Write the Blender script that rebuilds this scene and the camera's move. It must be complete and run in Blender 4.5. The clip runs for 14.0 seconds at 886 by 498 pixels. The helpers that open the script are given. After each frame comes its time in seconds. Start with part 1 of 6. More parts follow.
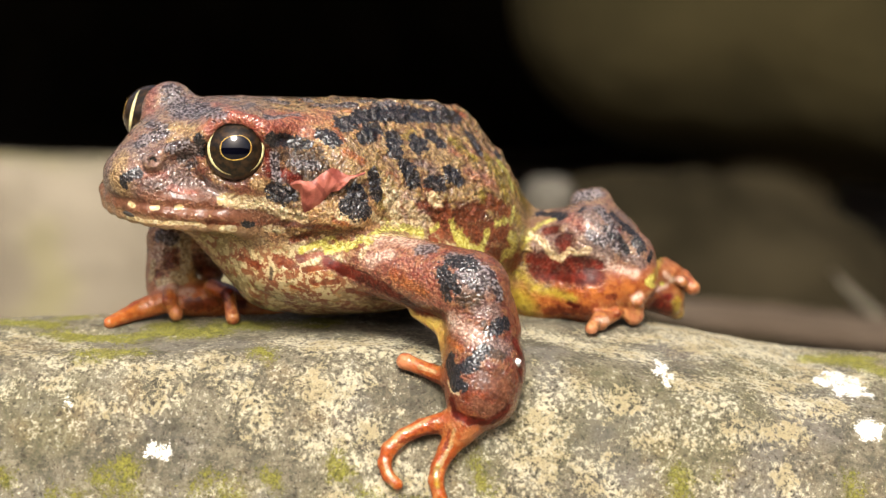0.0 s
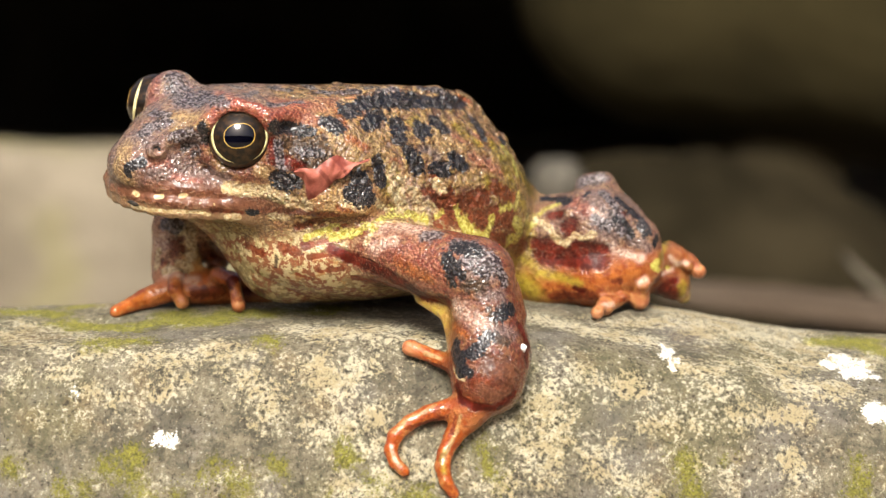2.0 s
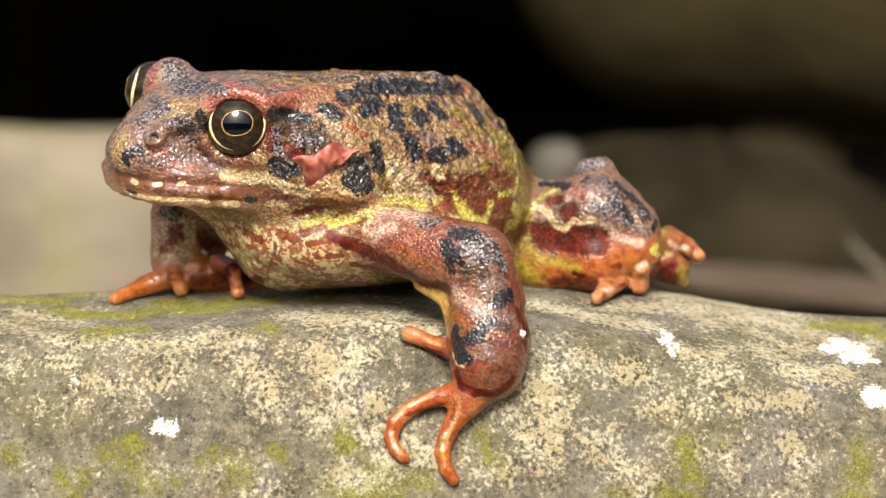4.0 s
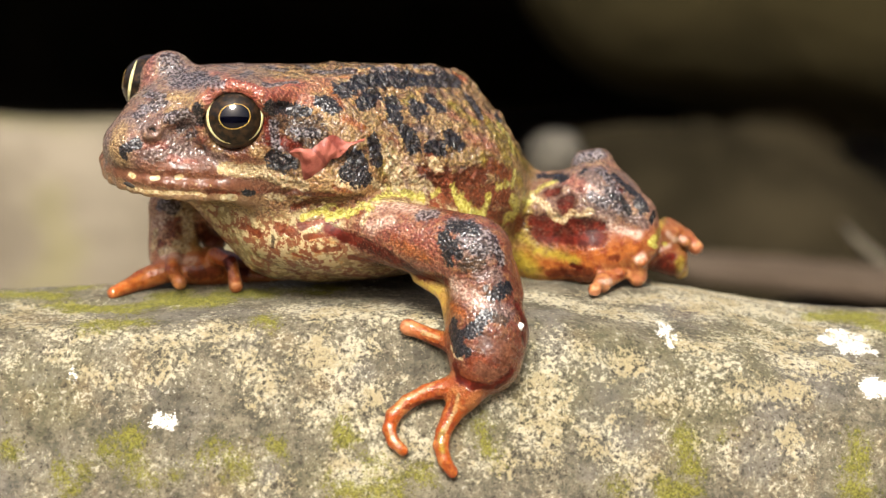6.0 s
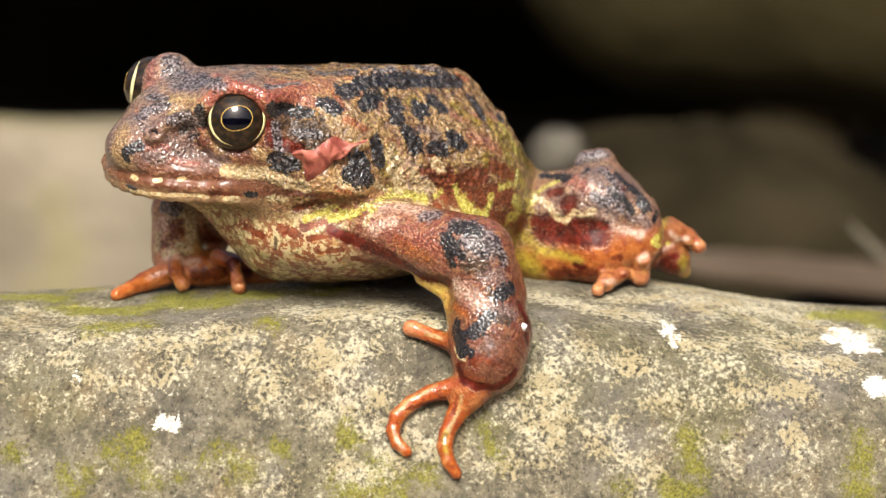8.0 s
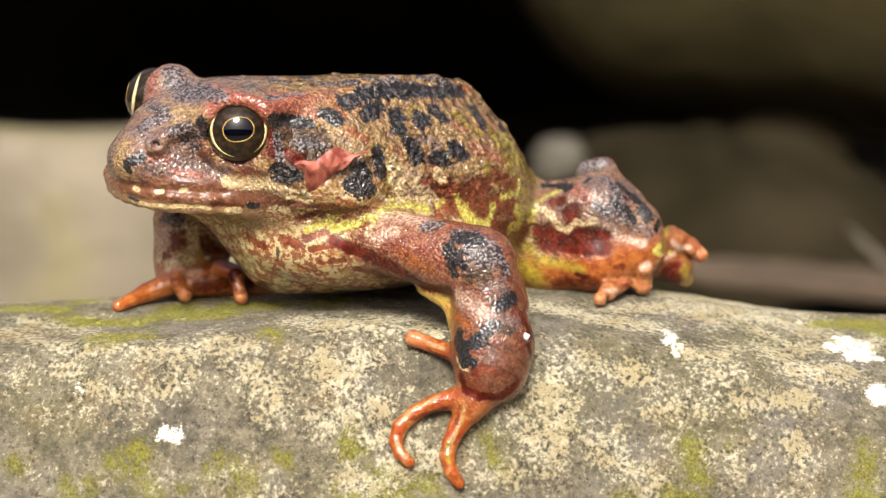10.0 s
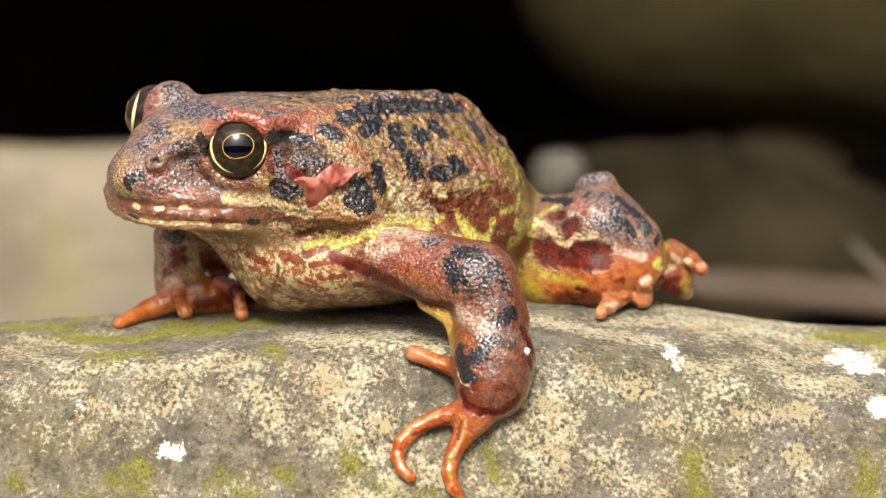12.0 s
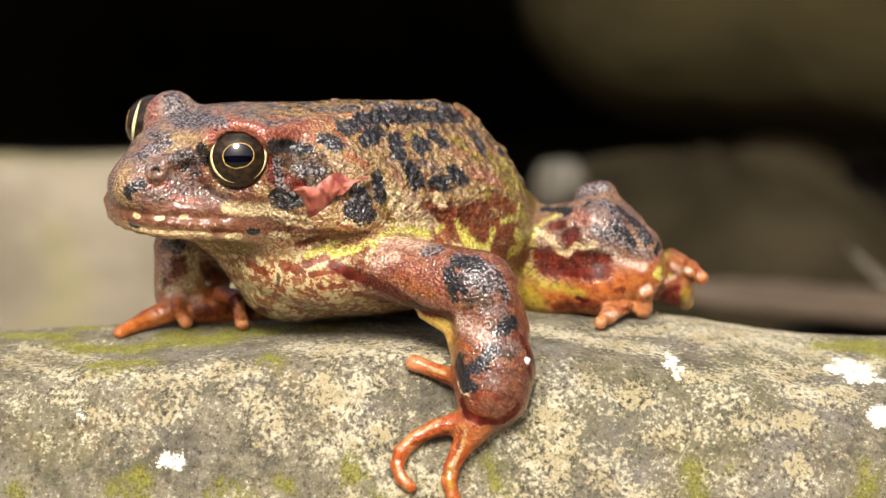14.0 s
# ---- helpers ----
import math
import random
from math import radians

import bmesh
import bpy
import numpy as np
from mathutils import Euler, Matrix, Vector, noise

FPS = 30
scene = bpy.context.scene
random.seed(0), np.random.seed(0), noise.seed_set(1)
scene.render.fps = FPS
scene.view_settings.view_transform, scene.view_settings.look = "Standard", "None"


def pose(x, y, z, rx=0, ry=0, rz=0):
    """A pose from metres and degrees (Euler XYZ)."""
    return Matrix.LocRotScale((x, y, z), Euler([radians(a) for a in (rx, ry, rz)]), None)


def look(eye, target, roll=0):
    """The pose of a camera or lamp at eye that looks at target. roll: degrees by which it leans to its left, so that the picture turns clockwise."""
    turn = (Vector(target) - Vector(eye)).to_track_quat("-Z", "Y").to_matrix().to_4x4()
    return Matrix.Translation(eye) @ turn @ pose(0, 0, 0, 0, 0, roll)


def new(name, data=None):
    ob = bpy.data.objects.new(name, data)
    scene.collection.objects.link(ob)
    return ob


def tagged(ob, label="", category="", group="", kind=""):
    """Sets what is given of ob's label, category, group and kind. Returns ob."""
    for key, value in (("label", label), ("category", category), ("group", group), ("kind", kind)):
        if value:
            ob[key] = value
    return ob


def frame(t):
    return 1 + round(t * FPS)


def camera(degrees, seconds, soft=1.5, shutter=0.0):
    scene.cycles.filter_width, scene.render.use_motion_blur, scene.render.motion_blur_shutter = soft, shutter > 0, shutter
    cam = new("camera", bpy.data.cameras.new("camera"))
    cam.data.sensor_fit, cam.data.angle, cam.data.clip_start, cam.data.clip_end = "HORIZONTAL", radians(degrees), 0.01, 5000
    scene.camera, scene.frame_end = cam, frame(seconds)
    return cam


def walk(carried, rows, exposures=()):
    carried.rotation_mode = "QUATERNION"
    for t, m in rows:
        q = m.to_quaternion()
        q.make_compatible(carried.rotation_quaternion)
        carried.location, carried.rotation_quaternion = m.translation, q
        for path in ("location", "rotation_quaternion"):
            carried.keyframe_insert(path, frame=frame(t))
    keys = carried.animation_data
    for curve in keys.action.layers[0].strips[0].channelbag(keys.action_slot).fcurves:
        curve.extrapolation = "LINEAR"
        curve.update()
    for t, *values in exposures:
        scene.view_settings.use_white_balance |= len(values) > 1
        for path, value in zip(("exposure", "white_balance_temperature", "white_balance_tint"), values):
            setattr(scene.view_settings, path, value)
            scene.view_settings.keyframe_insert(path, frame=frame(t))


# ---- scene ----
cam = camera(28.0, 14.0, soft=1.4)
cam.data.dof.use_dof = True
cam.data.dof.focus_distance = 0.209
cam.data.dof.aperture_fstop = 20.0
cam.data.dof.aperture_blades = 0

PATH = [
    (0, look((-0.00114, -0.21041, 0.06349), (0.00018, 0.00054, 0.02427), 1.186)),
    (0.5, look((-0.00097, -0.21038, 0.06360), (-0.00012, 0.00049, 0.02389), 1.108)),
    (1, look((-0.00083, -0.21034, 0.06371), (-0.00026, 0.00043, 0.02348), 0.984)),
    (1.5, look((-0.00070, -0.21030, 0.06382), (-0.00033, 0.00037, 0.02304), 0.794)),
    (2, look((-0.00058, -0.21026, 0.06393), (-0.00038, 0.00030, 0.02260), 0.612)),
    (2.5, look((-0.00048, -0.21021, 0.06405), (-0.00040, 0.00023, 0.02216), 0.447)),
    (3, look((-0.00039, -0.21017, 0.06416), (-0.00038, 0.00016, 0.02172), 0.365)),
    (5.5, look((-0.00012, -0.20999, 0.06472), (-0.00001, -0.00008, 0.02019), 0.194)),
    (6, look((-0.00009, -0.20996, 0.06482), (0.00001, -0.00010, 0.02006), 0.105)),
    (6.5, look((-0.00007, -0.20993, 0.06492), (0.00000, -0.00010, 0.02002), 0.014)),
    (7, look((-0.00005, -0.20990, 0.06502), (-0.00006, -0.00009, 0.02004), -0.056)),
    (7.5, look((-0.00004, -0.20988, 0.06512), (-0.00019, -0.00009, 0.02006), -0.159)),
    (8, look((-0.00003, -0.20986, 0.06521), (-0.00033, -0.00007, 0.02014), -0.186)),
    (10.5, look((-0.00002, -0.20983, 0.06557), (-0.00058, 0.00023, 0.02180), -0.550)),
    (11, look((-0.00002, -0.20985, 0.06562), (-0.00058, 0.00031, 0.02228), -0.658)),
    (11.5, look((-0.00001, -0.20986, 0.06566), (-0.00058, 0.00038, 0.02274), -0.699)),
    (12, look((-0.00000, -0.20989, 0.06569), (-0.00057, 0.00043, 0.02314), -0.798)),
    (12.5, look((0.00001, -0.20992, 0.06572), (-0.00056, 0.00047, 0.02351), -0.821)),
    (13, look((0.00003, -0.20995, 0.06573), (-0.00056, 0.00048, 0.02379), -0.842)),
    (13.5, look((0.00006, -0.21000, 0.06574), (-0.00056, 0.00049, 0.02407), -0.819)),
    (14, look((0.00009, -0.21005, 0.06573), (-0.00056, 0.00049, 0.02430), -0.810)),
]
walk(cam, PATH, [(0, 0.70), (14, 0.70)])

# ---- light ----
SUN_FROM = Vector((-0.06, -0.64, 0.75)).normalized()
world = bpy.data.worlds.new("sky")
scene.world = world
world.use_nodes = True
wn = world.node_tree
sky = wn.nodes.new("ShaderNodeTexSky")
sky.sky_type, sky.sun_disc = "NISHITA", False
sky.sun_elevation = math.asin(SUN_FROM.z)
sky.sun_rotation = math.atan2(SUN_FROM.x, SUN_FROM.y)
sky.air_density, sky.dust_density, sky.ozone_density = 0.6, 9.0, 0.2
wn.links.new(sky.outputs[0], wn.nodes["Background"].inputs[0])
wn.nodes["Background"].inputs[1].default_value = 0.12
sun = new("sun", bpy.data.lights.new("sun", "SUN"))
sun.data.energy, sun.data.angle, sun.data.color = 3.3, radians(20), (0.97, 0.99, 0.95)
sun.matrix_world = look(SUN_FROM, (0, 0, 0))


# ---- materials ----
class Mat:
    """A node material with short words for its common nodes."""

    def __init__(self, name, rough=0.6, spec=0.5, metal=0.0, coat=0.0, coat_rough=0.1, sub=0.0):
        self.m = bpy.data.materials.new(name)
        self.m.use_nodes = True
        self.t = self.m.node_tree
        self.b = self.t.nodes["Principled BSDF"]
        i = self.b.inputs
        i["Roughness"].default_value, i["Metallic"].default_value = rough, metal
        i["Specular IOR Level"].default_value = spec
        i["Coat Weight"].default_value, i["Coat Roughness"].default_value = coat, coat_rough
        if sub:
            i["Subsurface Weight"].default_value = sub
            i["Subsurface Radius"].default_value = (1.0, 0.35, 0.15)
            i["Subsurface Scale"].default_value = 0.0012
        self.co = self.t.nodes.new("ShaderNodeTexCoord").outputs["Object"]

    def link(self, a, b):
        if isinstance(a, (int, float)):
            b.default_value = a
        elif isinstance(a, tuple):
            b.default_value = (*a, 1.0)[:4] if b.type == "RGBA" else a
        else:
            self.t.links.new(a, b)

    def attr(self, name, colour=False):
        n = self.t.nodes.new("ShaderNodeAttribute")
        n.attribute_name = name
        return n.outputs["Color" if colour else "Fac"]

    def noise(self, scale, detail=4.0, rough=0.6, distort=0.0):
        n = self.t.nodes.new("ShaderNodeTexNoise")
        self.link(self.co, n.inputs["Vector"])
        for k, v in (("Scale", scale), ("Detail", detail), ("Roughness", rough), ("Distortion", distort)):
            n.inputs[k].default_value = v
        return n.outputs["Fac"]

    def cells(self, scale, feature="F1", rand=1.0, smooth=0.0):
        n = self.t.nodes.new("ShaderNodeTexVoronoi")
        n.feature = feature
        self.link(self.co, n.inputs["Vector"])
        n.inputs["Scale"].default_value, n.inputs["Randomness"].default_value = scale, rand
        return n.outputs["Distance"]

    def math(self, op, a, b=0.0, c=0.0):
        n = self.t.nodes.new("ShaderNodeMath")
        n.operation = op
        for v, s in zip((a, b, c), n.inputs):
            self.link(v, s)
        return n.outputs[0]

    def ramp(self, v, lo, hi, a=0.0, b=1.0):
        n = self.t.nodes.new("ShaderNodeMapRange")
        n.interpolation_type = "SMOOTHSTEP"
        for x, s in zip((v, lo, hi, a, b), n.inputs):
            self.link(x, s)
        return n.outputs[0]

    def mix(self, f, a, b, how="MIX"):
        n = self.t.nodes.new("ShaderNodeMix")
        n.data_type, n.blend_type = "RGBA", how
        for v, k in ((f, 0), (a, 6), (b, 7)):
            self.link(v, n.inputs[k])
        return n.outputs[2]

    def bump(self, h, dist, strength=1.0, after=None):
        n = self.t.nodes.new("ShaderNodeBump")
        n.inputs["Strength"].default_value, n.inputs["Distance"].default_value = strength, dist
        self.link(h, n.inputs["Height"])
        if after is not None:
            self.link(after, n.inputs["Normal"])
        return n.outputs[0]

    def done(self, colour, normal=None, rough=None, coat_normal=None):
        self.link(colour, self.b.inputs["Base Color"])
        if normal is not None:
            self.link(normal, self.b.inputs["Normal"])
            self.link(normal if coat_normal is None else coat_normal, self.b.inputs["Coat Normal"])
        if rough is not None:
            self.link(rough, self.b.inputs["Roughness"])
        return self.m


def skin_material():
    k = Mat("frog_skin", 0.45, 0.12, coat=1.0, coat_rough=0.08, sub=0.08)
    k.b.inputs["Coat IOR"].default_value = 1.48
    tiny, fine, mid, big = k.noise(5200, 2), k.noise(2300, 3), k.noise(800, 4, 0.65), k.noise(300, 4, 0.6)
    mid2 = k.noise(1150, 4, 0.7)
    off = lambda n, a: k.math("MULTIPLY", k.math("SUBTRACT", n, 0.5), a)
    wob = k.math("ADD", k.math("ADD", off(big, 0.6), off(mid, 2.2)), off(fine, 1.7))
    edge = lambda name, w=0.12, a=1.0: k.ramp(k.math("ADD", k.attr(name), k.math("MULTIPLY", wob, a)), -w, w, 1.0, 0.0)
    part_of = lambda f, a: k.math("MULTIPLY", f, a)
    base, g, mt = k.attr("pigment", True), k.attr("grain"), k.attr("mottle")
    back = k.ramp(g, 0.75, 0.95)
    bead = k.math("SUBTRACT", 1.0, k.cells(3200, "SMOOTH_F1"))
    # pigment in patches: gold and dusky red
    c = k.mix(part_of(k.ramp(k.math("ADD", mid2, off(big, 0.6)), 0.47, 0.57), k.ramp(g, 0.6, 1.35, 0.2, 0.6)), base, k.mix(0.6, base, (0.56, 0.36, 0.12)))
    c = k.mix(k.ramp(k.math("ADD", big, off(fine, 0.3)), 0.53, 0.63, 0.0, 0.45), c, k.mix(0.7, base, (0.16, 0.025, 0.014)))
    c = k.mix(part_of(k.ramp(k.math("ADD", k.noise(1700, 3), off(big, 0.4)), 0.42, 0.36, 0.0, 0.6), back), c, (0.085, 0.03, 0.018))
    # bare wet fingers and toes: red under orange, paler streaks
    bare = k.ramp(g, 0.46, 0.36)
    c = k.mix(part_of(k.ramp(k.math("ADD", mid, off(big, 0.8)), 0.46, 0.38, 0.0, 0.75), bare), c, k.mix(0.8, c, (0.17, 0.022, 0.006)))
    c = k.mix(part_of(k.ramp(k.math("ADD", mid2, off(big, 0.8)), 0.54, 0.66, 0.0, 0.5), bare), c, k.mix(0.5, c, (0.66, 0.32, 0.09)))
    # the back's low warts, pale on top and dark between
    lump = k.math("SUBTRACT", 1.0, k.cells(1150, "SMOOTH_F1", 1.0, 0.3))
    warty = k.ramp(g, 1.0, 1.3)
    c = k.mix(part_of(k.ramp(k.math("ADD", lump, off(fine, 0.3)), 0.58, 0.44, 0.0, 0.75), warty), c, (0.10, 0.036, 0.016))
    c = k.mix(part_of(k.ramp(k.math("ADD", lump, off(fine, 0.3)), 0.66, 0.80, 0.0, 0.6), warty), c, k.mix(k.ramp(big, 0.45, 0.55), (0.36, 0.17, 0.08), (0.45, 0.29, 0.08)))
    # broad soft tints
    c = k.mix(part_of(edge("tan", 0.5), 0.8), c, k.mix(k.ramp(fine, 0.38, 0.62), (0.235, 0.135, 0.05), (0.42, 0.285, 0.12)))
    c = k.mix(part_of(edge("lilac", 0.6), 0.8), c, k.mix(k.ramp(fine, 0.38, 0.62), (0.075, 0.045, 0.036), (0.22, 0.155, 0.135)))
    c = k.mix(part_of(edge("flush", 0.7), 0.65), c, k.mix(k.ramp(fine, 0.36, 0.62), (0.19, 0.032, 0.02), (0.38, 0.13, 0.08)))
    c = k.mix(part_of(edge("orange", 0.6), 0.85), c, k.mix(k.ramp(mid, 0.36, 0.62), (0.19, 0.032, 0.005), (0.36, 0.11, 0.018)))
    c = k.mix(part_of(edge("olive", 0.7), 0.8), c, k.mix(k.ramp(mid, 0.38, 0.6), (0.15, 0.10, 0.010), (0.34, 0.26, 0.025)))
    c = k.mix(part_of(edge("pink", 0.7), 0.65), c, k.mix(k.ramp(fine, 0.36, 0.6), (0.46, 0.24, 0.16), (0.72, 0.56, 0.44)))
    # throat and belly: pale dashes over olive and red-brown
    m1 = part_of(k.ramp(k.math("ADD", k.noise(520, 4, 0.6), off(mid, 0.5)), 0.51, 0.46), mt)
    c = k.mix(part_of(m1, 0.9), c, (0.18, 0.052, 0.02))
    m2 = part_of(k.ramp(k.math("ADD", k.noise(1050, 4, 0.65), off(fine, 0.4)), 0.50, 0.56), mt)
    c = k.mix(part_of(m2, 0.75), c, (0.50, 0.40, 0.21))
    # markings with an edge of their own
    c = k.mix(part_of(edge("red", 0.3), 0.9), c, k.mix(k.ramp(mid, 0.38, 0.62), (0.085, 0.013, 0.004), (0.18, 0.034, 0.010)))
    c = k.mix(part_of(edge("russet", 0.4), 0.85), c, k.mix(k.ramp(mid, 0.38, 0.62), (0.075, 0.025, 0.012), (0.15, 0.058, 0.03)))
    c = k.mix(part_of(edge("brown", 0.3), 0.92), c, k.mix(k.ramp(fine, 0.4, 0.65), (0.028, 0.015, 0.007), (0.10, 0.055, 0.025)))
    c = k.mix(part_of(edge("maroon", 0.4, 0.5), 0.97), c, k.mix(k.ramp(mid, 0.4, 0.65), (0.045, 0.004, 0.002), (0.115, 0.010, 0.004)))
    c = k.mix(edge("yellow", 0.3, 1.3), c, k.mix(k.ramp(fine, 0.35, 0.65), (0.30, 0.235, 0.03), (0.60, 0.55, 0.15)))
    c = k.mix(part_of(edge("cream", 0.25, 0.9), 0.9), c, k.mix(k.ramp(fine, 0.35, 0.65), (0.42, 0.28, 0.12), (0.68, 0.56, 0.33)))
    c = k.mix(part_of(edge("grey", 0.25, 0.8), 0.88), c, k.mix(k.ramp(k.math("ADD", bead, off(fine, 0.35)), 0.46, 0.74), (0.010, 0.010, 0.014), (0.22, 0.19, 0.195)))
    # gaps between the beads darkened in the colour, where their shade would fall
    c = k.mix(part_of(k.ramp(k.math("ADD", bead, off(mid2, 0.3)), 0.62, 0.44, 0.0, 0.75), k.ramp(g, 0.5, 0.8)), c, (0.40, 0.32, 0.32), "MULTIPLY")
    spot = k.ramp(k.math("ADD", k.attr("dark"), part_of(wob, 0.85)), -0.06, 0.12, 1.0, 0.0)
    c = k.mix(spot, c, k.mix(k.ramp(tiny, 0.5, 0.72), (0.004, 0.004, 0.005), (0.028, 0.026, 0.030)))
    # wart tops inside the spots paled to imitate their wet highlights
    c = k.mix(part_of(part_of(spot, k.ramp(lump, 0.72, 0.86, 0.0, 0.5)), warty), c, (0.12, 0.095, 0.09))
    fleck = k.ramp(g, 0.55, 0.85, 0.0, 0.7)
    c = k.mix(part_of(k.ramp(tiny, 0.57, 0.68, 0.0, 0.5), fleck), c, k.mix(0.55, c, (0.64, 0.47, 0.33)))
    c = k.mix(part_of(k.ramp(tiny, 0.43, 0.34, 0.0, 0.5), fleck), c, (0.06, 0.02, 0.015))
    satin = k.math("MAXIMUM", part_of(edge("maroon", 0.3, 0.5), 0.8), k.math("MAXIMUM", part_of(edge("russet", 0.5), 0.6), part_of(edge("red", 0.4), 0.5)))
    g = part_of(g, k.math("SUBTRACT", 1.0, satin))
    k.link(k.math("SUBTRACT", 1.0, satin), k.b.inputs["Coat Weight"])
    cell = part_of(bead, k.ramp(mid2, 0.32, 0.68, 0.5, 1.35))
    n1 = k.bump(part_of(k.math("ADD", cell, part_of(fine, 0.6)), g), 0.00030, 1.0)
    n1 = k.bump(part_of(lump, warty), 0.0010, 0.9, n1)
    n2 = k.bump(part_of(k.math("ADD", tiny, mid), g), 0.0001, 0.5, n1)
    wet = k.bump(part_of(k.math("ADD", k.math("ADD", bead, part_of(mid, 0.9)), part_of(fine, 0.25)), k.math("MAXIMUM", g, 0.2)), 0.00022, 0.9, k.bump(part_of(lump, warty), 0.0016, 0.9))
    return k.done(c, n2, k.ramp(mid, 0.3, 0.7, 0.3, 0.5), wet)


def eye_material():
    k = Mat("eye_iris", 0.5, 0.1, coat=1.0, coat_rough=0.015)
    k.b.inputs["Coat IOR"].default_value = 1.34
    c = k.mix(k.ramp(k.noise(1500, 3), 0.4, 0.65), (0.007, 0.005, 0.003), (0.034, 0.017, 0.006))
    return k.done(c)


def plain(name, colour, colour2, scale, rough=0.4, coat=0.0, metal=0.0, bump=0.0, coat_rough=0.05):
    k = Mat(name, rough, 0.5 if metal or not coat else 0.2, metal, coat, coat_rough)
    k.b.inputs["Coat IOR"].default_value = 1.34
    f = k.noise(scale, 4)
    n = k.bump(f, bump) if bump else None
    return k.done(k.mix(k.ramp(f, 0.35, 0.65), colour, colour2), n)


def leaf_material():
    k = Mat("dry_red_leaf", 0.5, 0.3, coat=0.15, coat_rough=0.3)
    wave = k.t.nodes.new("ShaderNodeTexWave")
    k.link(k.co, wave.inputs["Vector"])
    wave.bands_direction = "DIAGONAL"
    for name, v in (("Scale", 160.0), ("Distortion", 3.0), ("Detail", 2.0)):
        wave.inputs[name].default_value = v
    vein, blot = wave.outputs["Fac"], k.noise(420, 4)
    c = k.mix(k.ramp(blot, 0.35, 0.65), (0.17, 0.032, 0.02), (0.38, 0.115, 0.078))
    c = k.mix(k.ramp(vein, 0.14, 0.03, 0.0, 0.6), c, (0.12, 0.02, 0.014))
    return k.done(c, k.bump(k.math("ADD", k.math("MULTIPLY", vein, 0.12), blot), 0.0005, 0.8))


def stone_material():
    k = Mat("lichened_stone", 0.85, 0.25)
    grain, speck, mid, big = k.noise(3200, 3, 0.7), k.noise(1350, 7, 0.8), k.noise(260, 6, 0.7), k.noise(70, 4)
    tint = k.noise(110, 5, 0.65)
    off = lambda n, a: k.math("MULTIPLY", k.math("SUBTRACT", n, 0.5), a)
    # bare stone: grey-brown, warmer and greyer in patches
    c = k.mix(k.ramp(mid, 0.36, 0.64), (0.138, 0.122, 0.083), (0.37, 0.32, 0.212))
    c = k.mix(k.ramp(speck, 0.50, 0.62, 0.0, 0.6), c, (0.46, 0.385, 0.265))
    c = k.mix(k.ramp(speck, 0.48, 0.38, 0.0, 0.6), c, (0.125, 0.105, 0.08))
    c = k.mix(k.ramp(tint, 0.52, 0.66, 0.0, 0.6), c, (0.38, 0.275, 0.15))
    c = k.mix(k.ramp(k.math("ADD", big, off(mid, 0.4)), 0.50, 0.64, 0.0, 0.55), c, (0.255, 0.232, 0.205))
    c = k.mix(k.ramp(k.noise(45, 4, 0.6), 0.50, 0.66, 0.0, 0.35), c, (0.23, 0.21, 0.075))
    # darker grey-brown patches at set places on the stone
    dark_patch = k.ramp(k.math("ADD", k.attr("dark_patch"), k.math("ADD", off(mid, 12.0), off(speck, 8.0))), -1.5, 2.0, 0.6, 0.0)
    c = k.mix(dark_patch, c, k.mix(0.75, c, (0.12, 0.105, 0.075)))
    # ragged crusty lichen, crowded where the patches are
    fleck, pits = k.noise(1150, 8, 0.85), k.noise(1900, 4, 0.7)
    crowd = k.ramp(k.math("ADD", k.attr("crust"), off(mid, 8.0)), -2.5, 4.0, 0.07, -0.17)
    crowd = k.math("MAXIMUM", crowd, k.ramp(k.math("ADD", tint, off(mid, 0.5)), 0.42, 0.62, -0.17, -0.05))
    crust = k.ramp(k.math("ADD", k.math("ADD", off(fleck, 1.0), off(pits, 0.55)), crowd), -0.012, 0.02)
    c = k.mix(k.math("MULTIPLY", crust, 0.9), c, k.mix(k.ramp(k.math("ADD", mid, off(pits, 0.4)), 0.4, 0.6), (0.62, 0.51, 0.29), (0.84, 0.77, 0.55)))
    c = k.mix(k.ramp(k.math("ADD", pits, off(mid, 0.3)), 0.64, 0.68, 0.0, 0.9), c, (0.75, 0.70, 0.56))
    # dark pits between
    pit = k.ramp(k.math("ADD", pits, off(fleck, 0.6)), 0.43, 0.35, 0.0, 0.85)
    c = k.mix(pit, c, (0.075, 0.06, 0.042))
    c = k.mix(k.ramp(grain, 0.43, 0.33, 0.0, 0.5), c, (0.10, 0.085, 0.06))
    moss = k.ramp(k.math("ADD", k.attr("moss"), k.math("ADD", off(mid, 8.0), off(speck, 9.0))), -1.0, 1.2, 1.0, 0.0)
    c = k.mix(k.math("MULTIPLY", moss, 0.85), c, k.mix(k.ramp(grain, 0.36, 0.62), (0.13, 0.12, 0.018), (0.38, 0.35, 0.05)))
    h = k.math("ADD", k.math("MULTIPLY", crust, 0.25), k.math("SUBTRACT", fleck, k.math("MULTIPLY", pit, 0.15)))
    n1 = k.bump(h, 0.0011, 1.0)
    return k.done(c, k.bump(mid, 0.0022, 0.6, n1))


